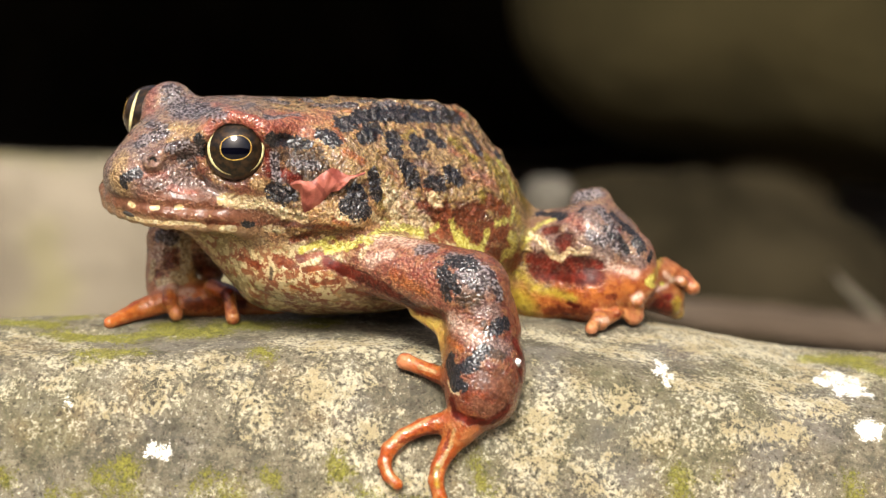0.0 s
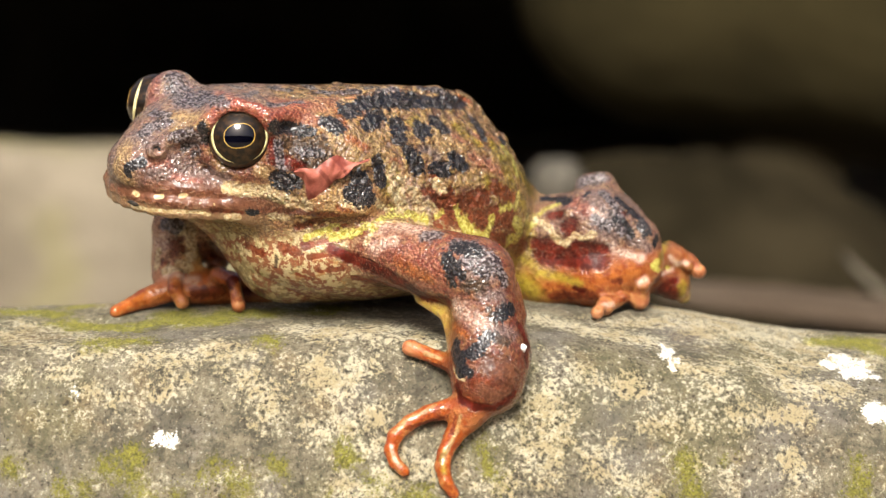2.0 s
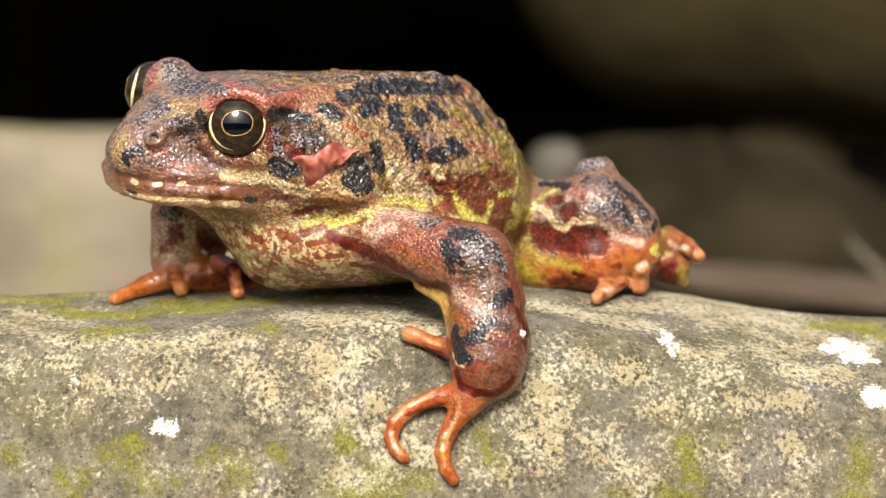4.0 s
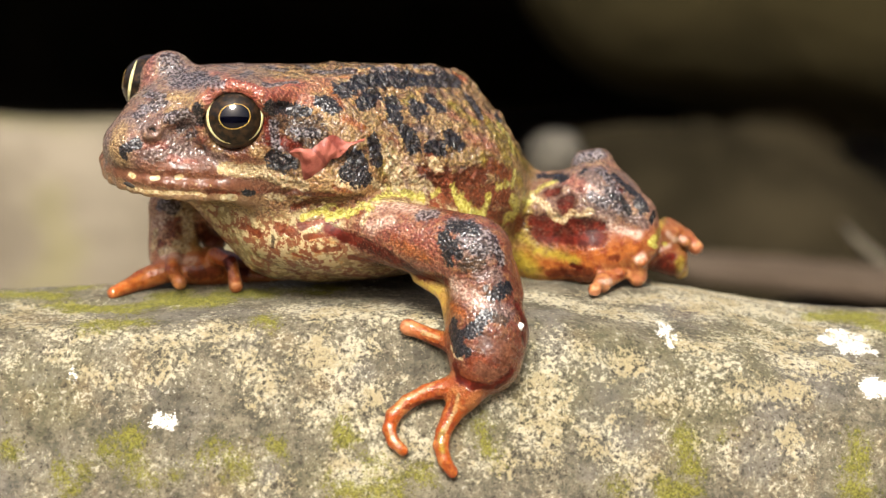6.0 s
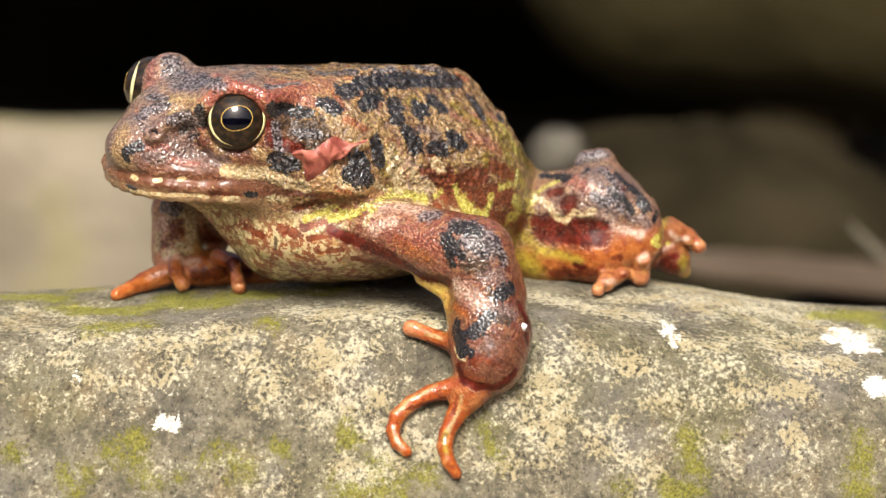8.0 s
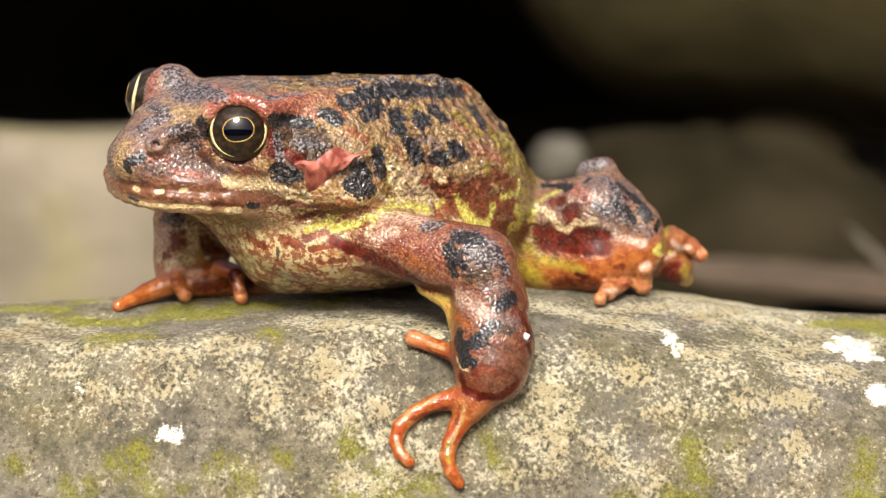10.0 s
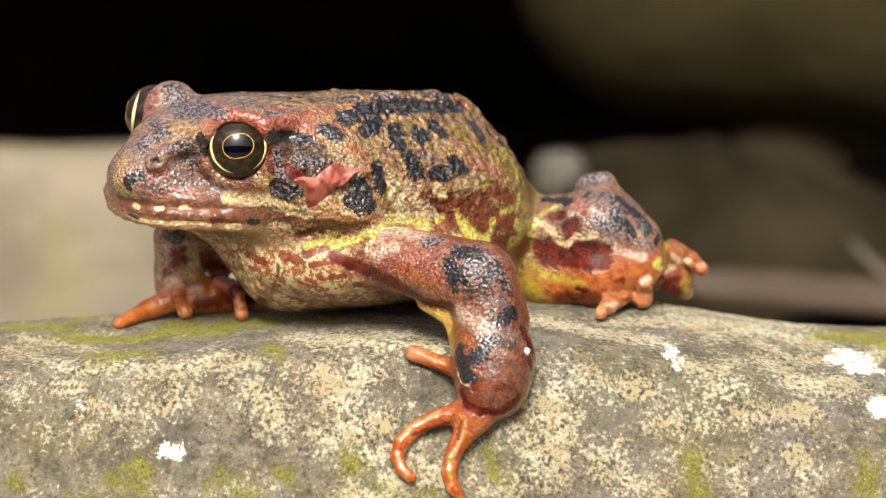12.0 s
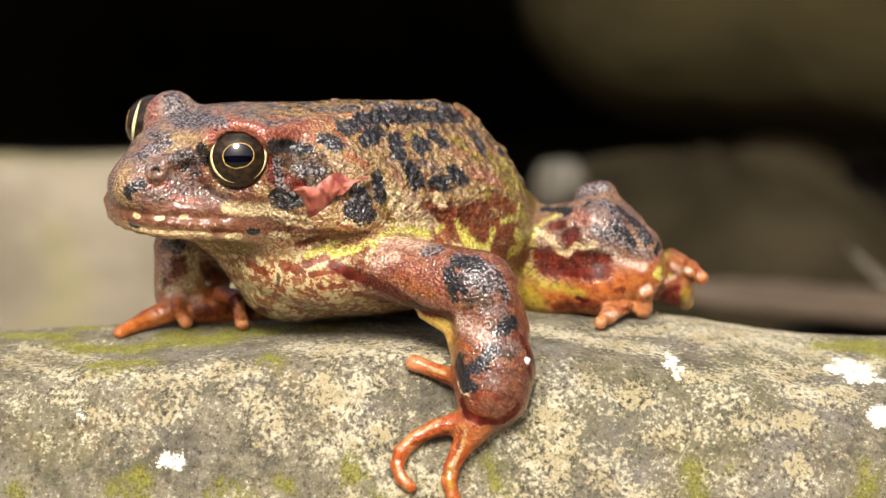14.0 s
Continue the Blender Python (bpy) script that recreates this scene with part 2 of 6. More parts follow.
def rock_material(name, a, b, scale, moss=None):
    k = Mat(name, 0.95, 0.03)
    f, g = k.noise(scale, 6, 0.6), k.noise(scale * 6, 4)
    c = k.mix(k.ramp(f, 0.35, 0.65), a, b)
    c = k.mix(k.ramp(g, 0.55, 0.7, 0.0, 0.5), c, k.mix(0.6, c, b))
    if moss:
        c = k.mix(k.ramp(k.noise(scale * 0.6, 3), 0.52, 0.62, 0.0, 0.6), c, moss)
    return k.done(c, k.bump(f, 0.02, 0.7))


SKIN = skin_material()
IRIS = eye_material()
PUPIL = plain("pupil_black", (0.001, 0.001, 0.003), (0.002, 0.002, 0.005), 500, 0.06, 1.0, coat_rough=0.015)
GOLD = plain("gold_ring", (0.50, 0.27, 0.05), (0.65, 0.42, 0.10), 2500, 0.3, 0.8)
PALE_GOLD = plain("pale_gold_ring", (0.55, 0.48, 0.20), (0.72, 0.66, 0.36), 2500, 0.3, 0.8)
STONE = stone_material()
GREY_ROCK = rock_material("grey_rock", (0.125, 0.104, 0.074), (0.195, 0.165, 0.12), 9, (0.22, 0.20, 0.08))
# brown and olive rock: the hollow's shade is put into these dark colours
SHADED_BROWN_ROCK = rock_material("shaded_brown_rock", (0.0105, 0.0083, 0.0043), (0.0245, 0.019, 0.0102), 10)
SHADED_OLIVE_ROCK = rock_material("shaded_olive_rock", (0.017, 0.0136, 0.0060), (0.029, 0.0228, 0.0096), 8)
RED_ROCK = rock_material("red_brown_rock", (0.058, 0.042, 0.029), (0.088, 0.066, 0.047), 10)
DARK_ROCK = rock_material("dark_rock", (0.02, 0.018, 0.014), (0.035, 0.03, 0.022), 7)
# ground colour raised so that it bounces light up at the frog
BOUNCE_SOIL = rock_material("soil", (0.17, 0.14, 0.10), (0.29, 0.245, 0.18), 14)
CRUMB = plain("dark_soil", (0.012, 0.009, 0.006), (0.035, 0.026, 0.018), 900, 0.9, bump=0.0002)
PALE = plain("pale_pebble_stone", (0.055, 0.047, 0.033), (0.08, 0.069, 0.05), 40, 0.8, bump=0.002)
TWIG = plain("pale_dry_twig", (0.075, 0.062, 0.040), (0.105, 0.088, 0.058), 60, 0.8, bump=0.002)
MOSS = plain("yellow_moss", (0.10, 0.095, 0.015), (0.32, 0.295, 0.04), 700, 0.8)
CRUST = plain("cream_crust", (0.36, 0.29, 0.17), (0.74, 0.62, 0.39), 420, 0.85)
LICHEN = plain("white_lichen", (0.66, 0.63, 0.54), (0.80, 0.77, 0.68), 1500, 0.9, bump=0.0003)
DRY_LEAF = leaf_material()
FLAKE = plain("white_flake", (0.8, 0.8, 0.78), (0.88, 0.88, 0.86), 900, 0.5)


# ---- mesh helpers ----
def part(name, verts, faces, mat, parent=None, label="", base=None, normals=None):
    """One mesh object from arrays in millimetres, under its thing where one is given."""
    v = np.asarray(verts, dtype=np.float64) * 0.001
    if base is not None:
        v = v - np.array(base) * 0.001
    me = bpy.data.meshes.new(name)
    me.from_pydata(v.tolist(), [], faces.tolist() if isinstance(faces, np.ndarray) else faces)
    me.materials.append(mat)
    me.shade_smooth()
    if normals is not None:
        me.normals_split_custom_set_from_vertices(normals.tolist())
    ob = new(name, me)
    if parent is not None:
        ob.parent = parent
    elif base is not None:
        ob.location = Vector(base) * 0.001
    if label:
        tagged(ob, label)
    return ob


def hash3(i, j, k, seed):
    h = (i * 374761393 + j * 668265263 + k * 2147483647 + seed * 974634777) & 0xFFFFFFFF
    h = ((h ^ (h >> 13)) * 1274126177) & 0xFFFFFFFF
    return ((h ^ (h >> 16)) & 0xFFFF) / 65535.0


def vnoise(p, scale, seed=0):
    """Smooth value noise, -1 to 1, at points (n, 3); scale is the size of its lattice."""
    q = p / scale
    c = np.floor(q).astype(np.int64)
    f = q - c
    f = f * f * (3 - 2 * f)
    out = np.zeros(len(p))
    for dx in (0, 1):
        for dy in (0, 1):
            for dz in (0, 1):
                w = (f[:, 0] if dx else 1 - f[:, 0]) * (f[:, 1] if dy else 1 - f[:, 1]) * (f[:, 2] if dz else 1 - f[:, 2])
                out += w * hash3(c[:, 0] + dx, c[:, 1] + dy, c[:, 2] + dz, seed)
    return out * 2 - 1


def fractal(p, scale, octaves=4, seed=0):
    return sum(vnoise(p, scale / 2 ** o, seed + o) / 2 ** o for o in range(octaves))


def blob_field(p, blobs, far=30.0, relative=False):
    """Signed distance to the nearest of some capsules (end, end, radius): in mm, or in radii."""
    d = np.full(len(p), far)
    for a, b, r in blobs:
        a, b = np.array(a, float), np.array(b, float)
        ab = b - a
        t = np.clip((p - a) @ ab / max(ab @ ab, 1e-9), 0, 1)
        one = np.linalg.norm(p - a - t[:, None] * ab, axis=1) - r
        d = np.minimum(d, one / r if relative else one)
    return d


def put_attr(ob, name, values):
    ob.data.attributes.new(name, "FLOAT", "POINT").data.foreach_set("value", np.asarray(values, np.float32))


def sheet_faces(nu, nv, wrap=False):
    i, j = np.meshgrid(np.arange(nu - (0 if wrap else 1)), np.arange(nv - 1), indexing="ij")
    i, j = i.ravel(), j.ravel()
    k = (i + 1) % nu
    return np.stack([i * nv + j, k * nv + j, k * nv + j + 1, i * nv + j + 1], 1)


# ---- setting ----
def make_ground():
    n = 90
    s = np.linspace(-1, 1, n)
    g = np.sign(s) * np.abs(s) ** 3 * 400000
    x, y = np.meshgrid(g, g, indexing="ij")
    p = np.stack([x.ravel(), y.ravel(), np.zeros(n * n)], 1)
    near = np.exp(-(np.hypot(p[:, 0], p[:, 1]) / 3000) ** 2)
    p[:, 2] = -240 + 25 * fractal(p, 160, 3, 3) * near
    ob = part("ground", p, sheet_faces(n, n)[:, ::-1], BOUNCE_SOIL)
    tagged(ob, "pale soil between the rocks, lightened to bounce light up", "ground", kind="structure")


def boulder(name, centre, half, turn, mat, label, seed, rough=0.06, block=4.0, n=70, kind=""):
    """A blocky weathered rock, from a superellipsoid roughened at several scales."""
    u = np.linspace(-math.pi, math.pi, n, endpoint=False)
    v = np.linspace(-math.pi / 2, math.pi / 2, n // 2)
    uu, vv = np.meshgrid(u, v, indexing="ij")
    d = np.stack([np.cos(vv) * np.cos(uu), np.cos(vv) * np.sin(uu), np.sin(vv)], -1).reshape(-1, 3)
    p = d / ((np.abs(d) ** block).sum(1) ** (1 / block))[:, None]
    p = p * np.array(half)
    size = min(half)
    p += d * (fractal(p + seed * 77.0, size * 1.1, 4, seed) * size * rough * 2.2)[:, None]
    ob = part(name, p, sheet_faces(n, n // 2, True), mat)
    ob.matrix_world = pose(*[c * 0.001 for c in centre], *turn)
    return tagged(ob, label, "rock", kind=kind)


# ---- the stone under the frog ----
MARKS = {k: [] for k in ("tan", "lilac", "flush", "orange", "olive", "pink", "red", "russet", "brown", "maroon", "yellow", "cream", "grey", "dark", "moss", "crust")}


def stroke(kind, r, *points):
    """A marking of the skin or the stone that runs through the points, r millimetres to each side."""
    for a, b in zip(points, points[1:] or points):
        MARKS[kind].append((a, b, r))


def stone_marks():
    stroke("crust", 1.90, (-14.7, -10.8, 10.3), (-12.0, -12.6, 8.1), (-10.1, -10.1, 10.8))
    stroke("crust", 1.38, (-23.1, -11.8, 9.2), (-20.4, -13.2, 7.6), (-19.7, -14.3, 5.9))
    stroke("crust", 1.62, (-13.9, -14.7, 4.0), (-11.9, -14.5, 4.6), (-10.0, -13.9, 5.5), (-8.1, -13.6, 6.4))
    stroke("crust", 1.59, (-11.8, -17.8, -1.7), (-9.9, -17.9, -2.4), (-7.9, -18.4, -2.9), (-6.7, -17.5, -0.8), (-5.4, -16.5, 1.2))
    stroke("crust", 1.11, (-4.1, -16.0, 2.4), (-1.5, -17.2, 0.1))
    stroke("crust", 1.11, (-9.3, -15.7, 2.3), (-6.7, -15.6, 2.9), (-4.1, -15.4, 3.5))
    stroke("crust", 1.64, (10.8, -12.8, 6.1), (12.8, -11.1, 9.0), (14.2, -10.0, 10.1))
    stroke("crust", 1.36, (9.4, -15.5, 2.2), (11.3, -16.6, 0.6), (12.2, -14.8, 3.0), (13.1, -13.2, 5.6))
    stroke("crust", 1.23, (19.8, -15.7, -0.4), (23.0, -16.6, -2.1), (22.3, -17.1, -3.3))
    stroke("crust", 1.12, (16.6, -14.9, 1.4), (18.6, -14.6, 1.9))
    stroke("crust", 1.03, (-53.0, -1.0, 11.9), (-48.4, -6.4, 11.9), (-45.6, -8.3, 11.7), (-43.2, -9.0, 11.2), (-40.9, -9.1, 11.3), (-38.6, -9.0, 11.3), (-35.2, -9.4, 11.3), (-31.9, -9.5, 11.3), (-29.3, -8.9, 11.8), (-26.8, -8.1, 12.3))
    stroke("crust", 1.01, (-50.8, -10.5, 10.2), (-49.3, -11.7, 9.2))
    stroke("crust", 0.89, (-45.6, -10.4, 10.2), (-43.5, -10.9, 9.7))
    stroke("crust", 0.89, (-25.3, -9.6, 11.3), (-22.7, -9.1, 11.9))
    stroke("crust", 1.96, (38.0, -1.9, 9.3), (39.6, -4.6, 8.6), (41.3, -6.4, 7.7), (44.1, -6.0, 7.6), (47.0, -5.3, 7.4))
    stroke("crust", 2.38, (33.0, 11.3, 11.4), (36.3, 11.4, 10.8), (39.6, 11.4, 10.2), (42.4, 8.9, 9.6), (45.0, 5.8, 9.1))
    stroke("crust", 1.80, (29.4, 11.2, 11.8), (31.4, 7.4, 11.4), (33.5, 4.5, 10.9))
    stroke("crust", 1.15, (30.9, -9.3, 7.8), (34.3, -8.5, 8.3))
    stroke("crust", 0.87, (32.4, -14.1, -0.2), (32.9, -15.1, -2.0))
    stroke("crust", 1.00, (39.7, -12.9, 0.7), (40.9, -14.0, -1.0))
    stroke("crust", 0.75, (28.4, -14.6, 0.6), (29.4, -14.5, 0.2))
    stroke("crust", 0.73, (-22.0, -18.6, -3.5), (-19.5, -18.6, -2.8))
    stroke("crust", 0.86, (3.6, -17.4, -1.2), (5.5, -17.4, -0.8), (7.5, -17.1, -0.6))
    stroke("moss", 1.96, (-56.1, 11.7, 11.5), (-52.2, 10.8, 11.7), (-49.7, 9.2, 11.8))
    stroke("moss", 1.75, (-47.2, 4.2, 12.0), (-44.0, 1.8, 12.0), (-41.0, 1.0, 12.2), (-38.1, 0.3, 12.4), (-35.9, 3.7, 12.5))
    stroke("moss", 2.45, (-34.3, 6.7, 12.5), (-30.9, 2.5, 12.8), (-28.2, 3.4, 12.9))
    stroke("moss", 2.06, (-27.2, 6.5, 12.9), (-24.7, 6.3, 12.9), (-22.1, 5.4, 13.2))
    stroke("moss", 1.04, (-41.7, -6.4, 12.2), (-39.0, -6.3, 12.3), (-36.4, -6.2, 12.4))
    stroke("moss", 0.65, (-21.2, -6.9, 13.0), (-20.5, -7.4, 12.8))
    stroke("moss", 1.00, (-48.6, 14.2, 11.6), (-46.6, 15.0, 11.6))
    stroke("moss", 0.87, (-11.9, -15.2, 2.8), (-10.9, -16.2, 1.4))
    stroke("moss", 0.61, (-8.3, -17.3, -0.6), (-7.6, -17.6, -1.1))
    stroke("moss", 0.97, (-12.4, -18.6, -3.5), (-9.2, -19.0, -4.0), (-6.0, -18.6, -3.5))
    stroke("moss", 0.61, (-2.5, -18.1, -2.0), (-1.5, -18.4, -2.5))
    stroke("moss", 0.55, (-38.4, -17.5, 0.5), (-37.4, -17.9, -0.2))
    stroke("moss", 0.61, (-35.8, -16.6, 1.4), (-35.0, -16.7, 1.1))
    stroke("moss", 0.79, (-34.9, -17.8, -0.7), (-33.8, -18.6, -2.1), (-33.0, -18.8, -2.7))
    stroke("moss", 0.73, (-43.1, -18.8, -2.1), (-42.4, -19.2, -3.1))
    stroke("moss", 0.49, (-41.2, -18.7, -1.8), (-40.7, -18.6, -1.6))
    stroke("moss", 0.55, (-26.9, -17.3, -0.9), (-25.9, -16.9, -0.4))
    stroke("moss", 1.10, (-24.0, -17.6, -1.1), (-22.4, -17.8, -1.4))
    stroke("moss", 0.43, (-19.4, -17.1, 0.4), (-18.8, -17.2, 0.2))
    stroke("moss", 0.49, (-30.7, -18.4, -2.2))
    stroke("moss", 0.74, (27.6, -14.5, 1.2), (27.8, -15.3, -0.5))
    stroke("moss", 0.49, (27.9, -15.9, -2.2), (28.6, -16.0, -2.2))
    stroke("moss", 0.74, (25.2, -17.4, -4.9), (27.9, -17.0, -4.7))
    stroke("moss", 0.99, (46.9, -15.7, -4.5), (48.1, -16.0, -5.1))
    stroke("moss", 0.62, (48.2, -13.2, 0.1), (47.7, -14.5, -2.2), (48.3, -15.1, -3.3))
    stroke("moss", 0.50, (32.4, -13.7, 0.8))
    stroke("moss", 0.61, (4.6, -16.5, 0.5), (5.5, -17.0, 0.0))
    stroke("moss", 0.49, (-5.4, -19.2, -3.9))
    stroke("moss", 1.54, (47.4, 10.6, 8.9), (52.1, 11.8, 8.6), (54.1, 10.3, 8.3), (56.0, 8.4, 8.2))
    stroke("moss", 0.71, (51.0, 13.6, 8.8), (53.1, 13.4, 8.7), (55.4, 13.7, 8.5))
    stroke("moss", 0.50, (4.0, -15.1, 3.1), (4.3, -15.3, 2.5))
    stroke("moss", 0.49, (19.7, -17.5, -3.8))
    stroke("moss", 0.61, (-49.7, -17.1, 0.7), (-49.0, -17.3, 0.1))
    stroke("moss", 0.83, (-13.1, 7.2, 13.5), (-15.9, 7.9, 13.4))
    stroke("crust", 2.36, (-17.9, -3.3, 13.3), (-14.4, -4.7, 13.5), (-11.0, -5.5, 13.6), (-8.3, -4.4, 13.5), (-5.7, -3.3, 13.5))
    stroke("crust", 2.43, (10.9, 4.7, 13.2), (14.3, 2.4, 12.9), (17.7, 1.0, 12.4), (21.1, 0.8, 11.9), (24.6, 0.7, 11.4))
    stroke("crust", 0.89, (12.9, -8.9, 11.2), (15.6, -9.8, 10.0), (18.1, -10.6, 8.9), (21.2, -10.0, 8.4), (24.1, -10.0, 8.1))
    stroke("crust", 0.76, (23.9, -12.3, 5.3), (27.3, -11.6, 5.1), (30.6, -11.4, 5.0))
    stroke("crust", 0.76, (33.9, -11.5, 5.1), (36.6, -11.0, 5.1), (39.4, -10.2, 5.1), (42.2, -9.5, 5.1))
    stroke("crust", 0.63, (-41.4, -12.3, 8.0), (-38.0, -13.1, 7.6), (-34.8, -13.0, 6.9), (-32.2, -12.4, 8.1), (-29.7, -11.7, 9.2))
    stroke("moss", 0.69, (-21.6, 7.6, 13.2), (-18.6, 6.1, 13.3), (-15.7, 4.8, 13.4))
    stroke("crust", 0.80, (-53.5, 4.1, 11.7), (-49.4, 1.1, 11.9), (-45.4, -1.4, 12.0), (-42.1, -4.3, 12.2), (-39.0, -6.6, 12.3))
    stroke("crust", 0.87, (4.9, -13.3, 6.3), (7.5, -14.6, 4.7))
    stroke("crust", 2.88, (29.2, 15.5, 11.7), (32.1, 15.4, 11.3), (35.4, 17.7, 10.3), (38.3, 16.8, 10.1), (41.9, 16.1, 9.6), (45.5, 15.5, 9.2))
    stroke("crust", 2.78, (29.8, 9.1, 11.7), (32.6, 8.6, 11.3), (35.5, 8.6, 10.8), (38.4, 8.7, 10.3), (42.1, 9.3, 9.6), (45.7, 9.2, 9.1))
    stroke("crust", 1.66, (19.4, 5.5, 12.4), (23.1, 7.1, 12.1), (26.9, 8.4, 11.8))
    stroke("crust", 1.55, (-9.6, -6.7, 13.3), (-6.9, -6.9, 13.2), (-4.3, -7.2, 13.0), (-1.6, -7.5, 12.8))
    stroke("crust", 1.35, (-53.7, 4.9, 11.8), (-50.4, 2.7, 11.9), (-47.2, 0.7, 11.9), (-44.0, -1.6, 12.0))
    stroke("crust", 1.43, (29.1, 14.7, 11.8), (32.2, 15.9, 11.2), (35.6, 18.8, 10.2), (38.3, 16.8, 10.1), (41.0, 15.2, 9.9), (43.6, 13.4, 9.6), (46.3, 12.0, 9.2))
    stroke("crust", 1.78, (49.0, 4.1, 8.4), (51.6, 3.3, 7.9), (55.2, 8.0, 8.1))
    stroke("crust", 1.48, (38.4, 4.1, 9.9), (40.4, 1.6, 9.4), (42.5, -0.1, 8.8), (45.4, 0.6, 8.6))
    stroke("crust", 1.17, (28.0, -5.4, 10.2), (30.5, -7.0, 9.3), (34.4, -3.3, 9.7))
    stroke("crust", 1.12, (48.5, 12.2, 8.9), (48.1, 6.9, 8.8))


CREST = [(-420, 5.0), (-150, 10.5), (-57, 11.7), (-42, 12.2), (-13, 13.6), (12, 13.2), (31, 12.2), (46, 9.4), (58, 8.9), (150, 3.0), (420, -10.0)]


def crest_height(x):
    k = np.array(CREST)
    s = np.linspace(-420, 420, 841)
    h = np.interp(s, k[:, 0], k[:, 1])
    w = np.exp(-np.linspace(-2, 2, 25) ** 2)
    h = np.convolve(np.pad(h, 12, mode="edge"), w / w.sum(), "valid")
    return np.interp(x, s, h)


def make_stone():
    xs = np.concatenate([np.linspace(-420, -70, 60)[:-1], np.linspace(-70, 70, 300), np.linspace(70, 420, 60)[1:]])
    # front: arc length from the top's middle to the foot
    ds = np.concatenate([np.full(190, 0.3), np.linspace(0.4, 8, 60)])
    y, z, s = 2.0, 0.0, 0.0
    front = []
    for d in ds:
        f = max(0.0, s - 8.0)
        a = radians(63) * (1 - math.exp(-f / 4.5)) + radians(20) * min(1, max(0, f - 45) / 60)
        y, z, s = y - d * math.cos(a), z - d * math.sin(a), s + d
        front.append((y, z))
    y, z, s = 2.0, 0.0, 0.0
    back = []
    for d in np.concatenate([np.full(60, 0.4), np.linspace(0.5, 8, 60)]):
        f = max(0.0, s - 15.0)
        a = radians(75) * (1 - math.exp(-f / 7.0))
        y, z, s = y + d * math.cos(a), z - d * math.sin(a), s + d
        back.append((y, z))
    prof = np.array(front[::-1] + [(2.0, 0.0)] + back)
    n = len(prof)
    X = np.repeat(xs, n)
    Y, Z = np.tile(prof[:, 0], len(xs)), np.tile(prof[:, 1], len(xs))
    p = np.stack([X, Y, Z + crest_height(X)], 1)
    p[:, 1] += 1.5 * np.sin(X / 37.0 + 1.0)
    # the top sinks towards the back at both ends, and a crack runs along the ledge
    ends = np.clip((np.abs(X + 4) - 24) / 12, 0, 1)
    p[:, 2] -= 0.075 * ends * np.clip(p[:, 1] - 8, 0, 14)
    # beyond the frog the top leans forward
    p[:, 2] -= 0.12 * np.clip((X - 12) / 16, 0, 1) * np.clip(13 - p[:, 1], 0, 24)
    crack = np.clip(1 - np.abs((X + 44) / 10), 0, 1) * np.exp(-((p[:, 1] - 5.0 - 0.9 * np.sin(X * 0.5) - 0.08 * X - 3.5) / 0.5) ** 2)
    p[:, 2] -= 0.7 * np.sqrt(crack)
    bigger = 0.7 * vnoise(p, 22, 5) + 0.5 * vnoise(p, 9, 6) + 0.45 * vnoise(p, 3.5, 7) + 0.3 * vnoise(p, 1.3, 8)
    calm = 0.3 + 0.7 * np.clip((13 - p[:, 2]) / 8, 0, 1)
    p[:, 2] += bigger * calm * 0.6
    p[:, 1] -= bigger * calm * 0.55
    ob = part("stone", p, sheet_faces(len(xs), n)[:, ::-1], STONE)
    stone_marks()
    moss, crust = blob_field(p, MARKS["moss"]), blob_field(p, MARKS["crust"])
    put_attr(ob, "moss", moss)
    put_attr(ob, "crust", crust)
    put_attr(ob, "dark_patch", blob_field(p, [((-8.4, -3.6, 13.6), (-0.3, -8.3, 12.4), 2.2), ((-5.5, -11.6, 9.2), (0.4, -12.0, 8.6), 2.0), ((12.1, -0.6, 13.2), (21.2, 1.2, 12.8), 2.2), ((-9.6, -6.8, 13.4), (-8.0, -14.0, 5.8), 1.5), ((-29.5, -13.4, 5.6), (-37.6, -16.1, 2.4), 2.0), ((32.5, -11.2, 8.4), (30.3, -13.7, 5.7), 2.0)]))
    tagged(ob, "weathered grey-beige stone with cream lichen crust and yellow moss", "stone")
    q = sheet_faces(len(xs), n)[:, ::-1]
    return p, point_normals(p, q), moss, crust


def scatter(name, p, nrm, weight, count, size, flat, mat, label, category, seed, group="", kind="stuff"):
    """Many small low tufts or flakes on the stone, thickest where the weight is high."""
    rng = np.random.default_rng(seed)
    weight = weight + 1e-9
    pick = rng.choice(len(p), count, p=weight / weight.sum())
    ring = 5
    V, F = [], []
    for k, i in enumerate(pick):
        nn = nrm[i] * math.copysign(1.0, nrm[i][2] - nrm[i][1])
        e1 = np.cross(nn, (0.3, 0.2, 0.9))
        e1 /= np.linalg.norm(e1)
        e2 = np.cross(nn, e1)
        r = size * (0.45 + 1.1 * rng.random() ** 2)
        c = p[i] + (e1 * rng.normal() + e2 * rng.normal()) * 0.25
        b = len(V)
        turn = rng.random() * 6.28
        for j in range(ring):
            a = turn + 2 * math.pi * j / ring
            rr = r * (0.6 + 0.7 * rng.random())
            V.append(c + (e1 * math.cos(a) + e2 * math.sin(a)) * rr - nn * 0.06)
        for j in range(ring):
            V.append(c + (V[b + j] - c) * 0.62 + nn * r * flat * (0.6 + 0.6 * rng.random()))
        for j in range(ring):
            m = (j + 1) % ring
            F.append((b + j, b + m, b + ring + m, b + ring + j))
        F.append(tuple(b + ring + j for j in range(ring)))
    ob = part(name, np.array(V), F, mat)
    ob.data.shade_flat()
    tagged(ob, label, category, group, kind)


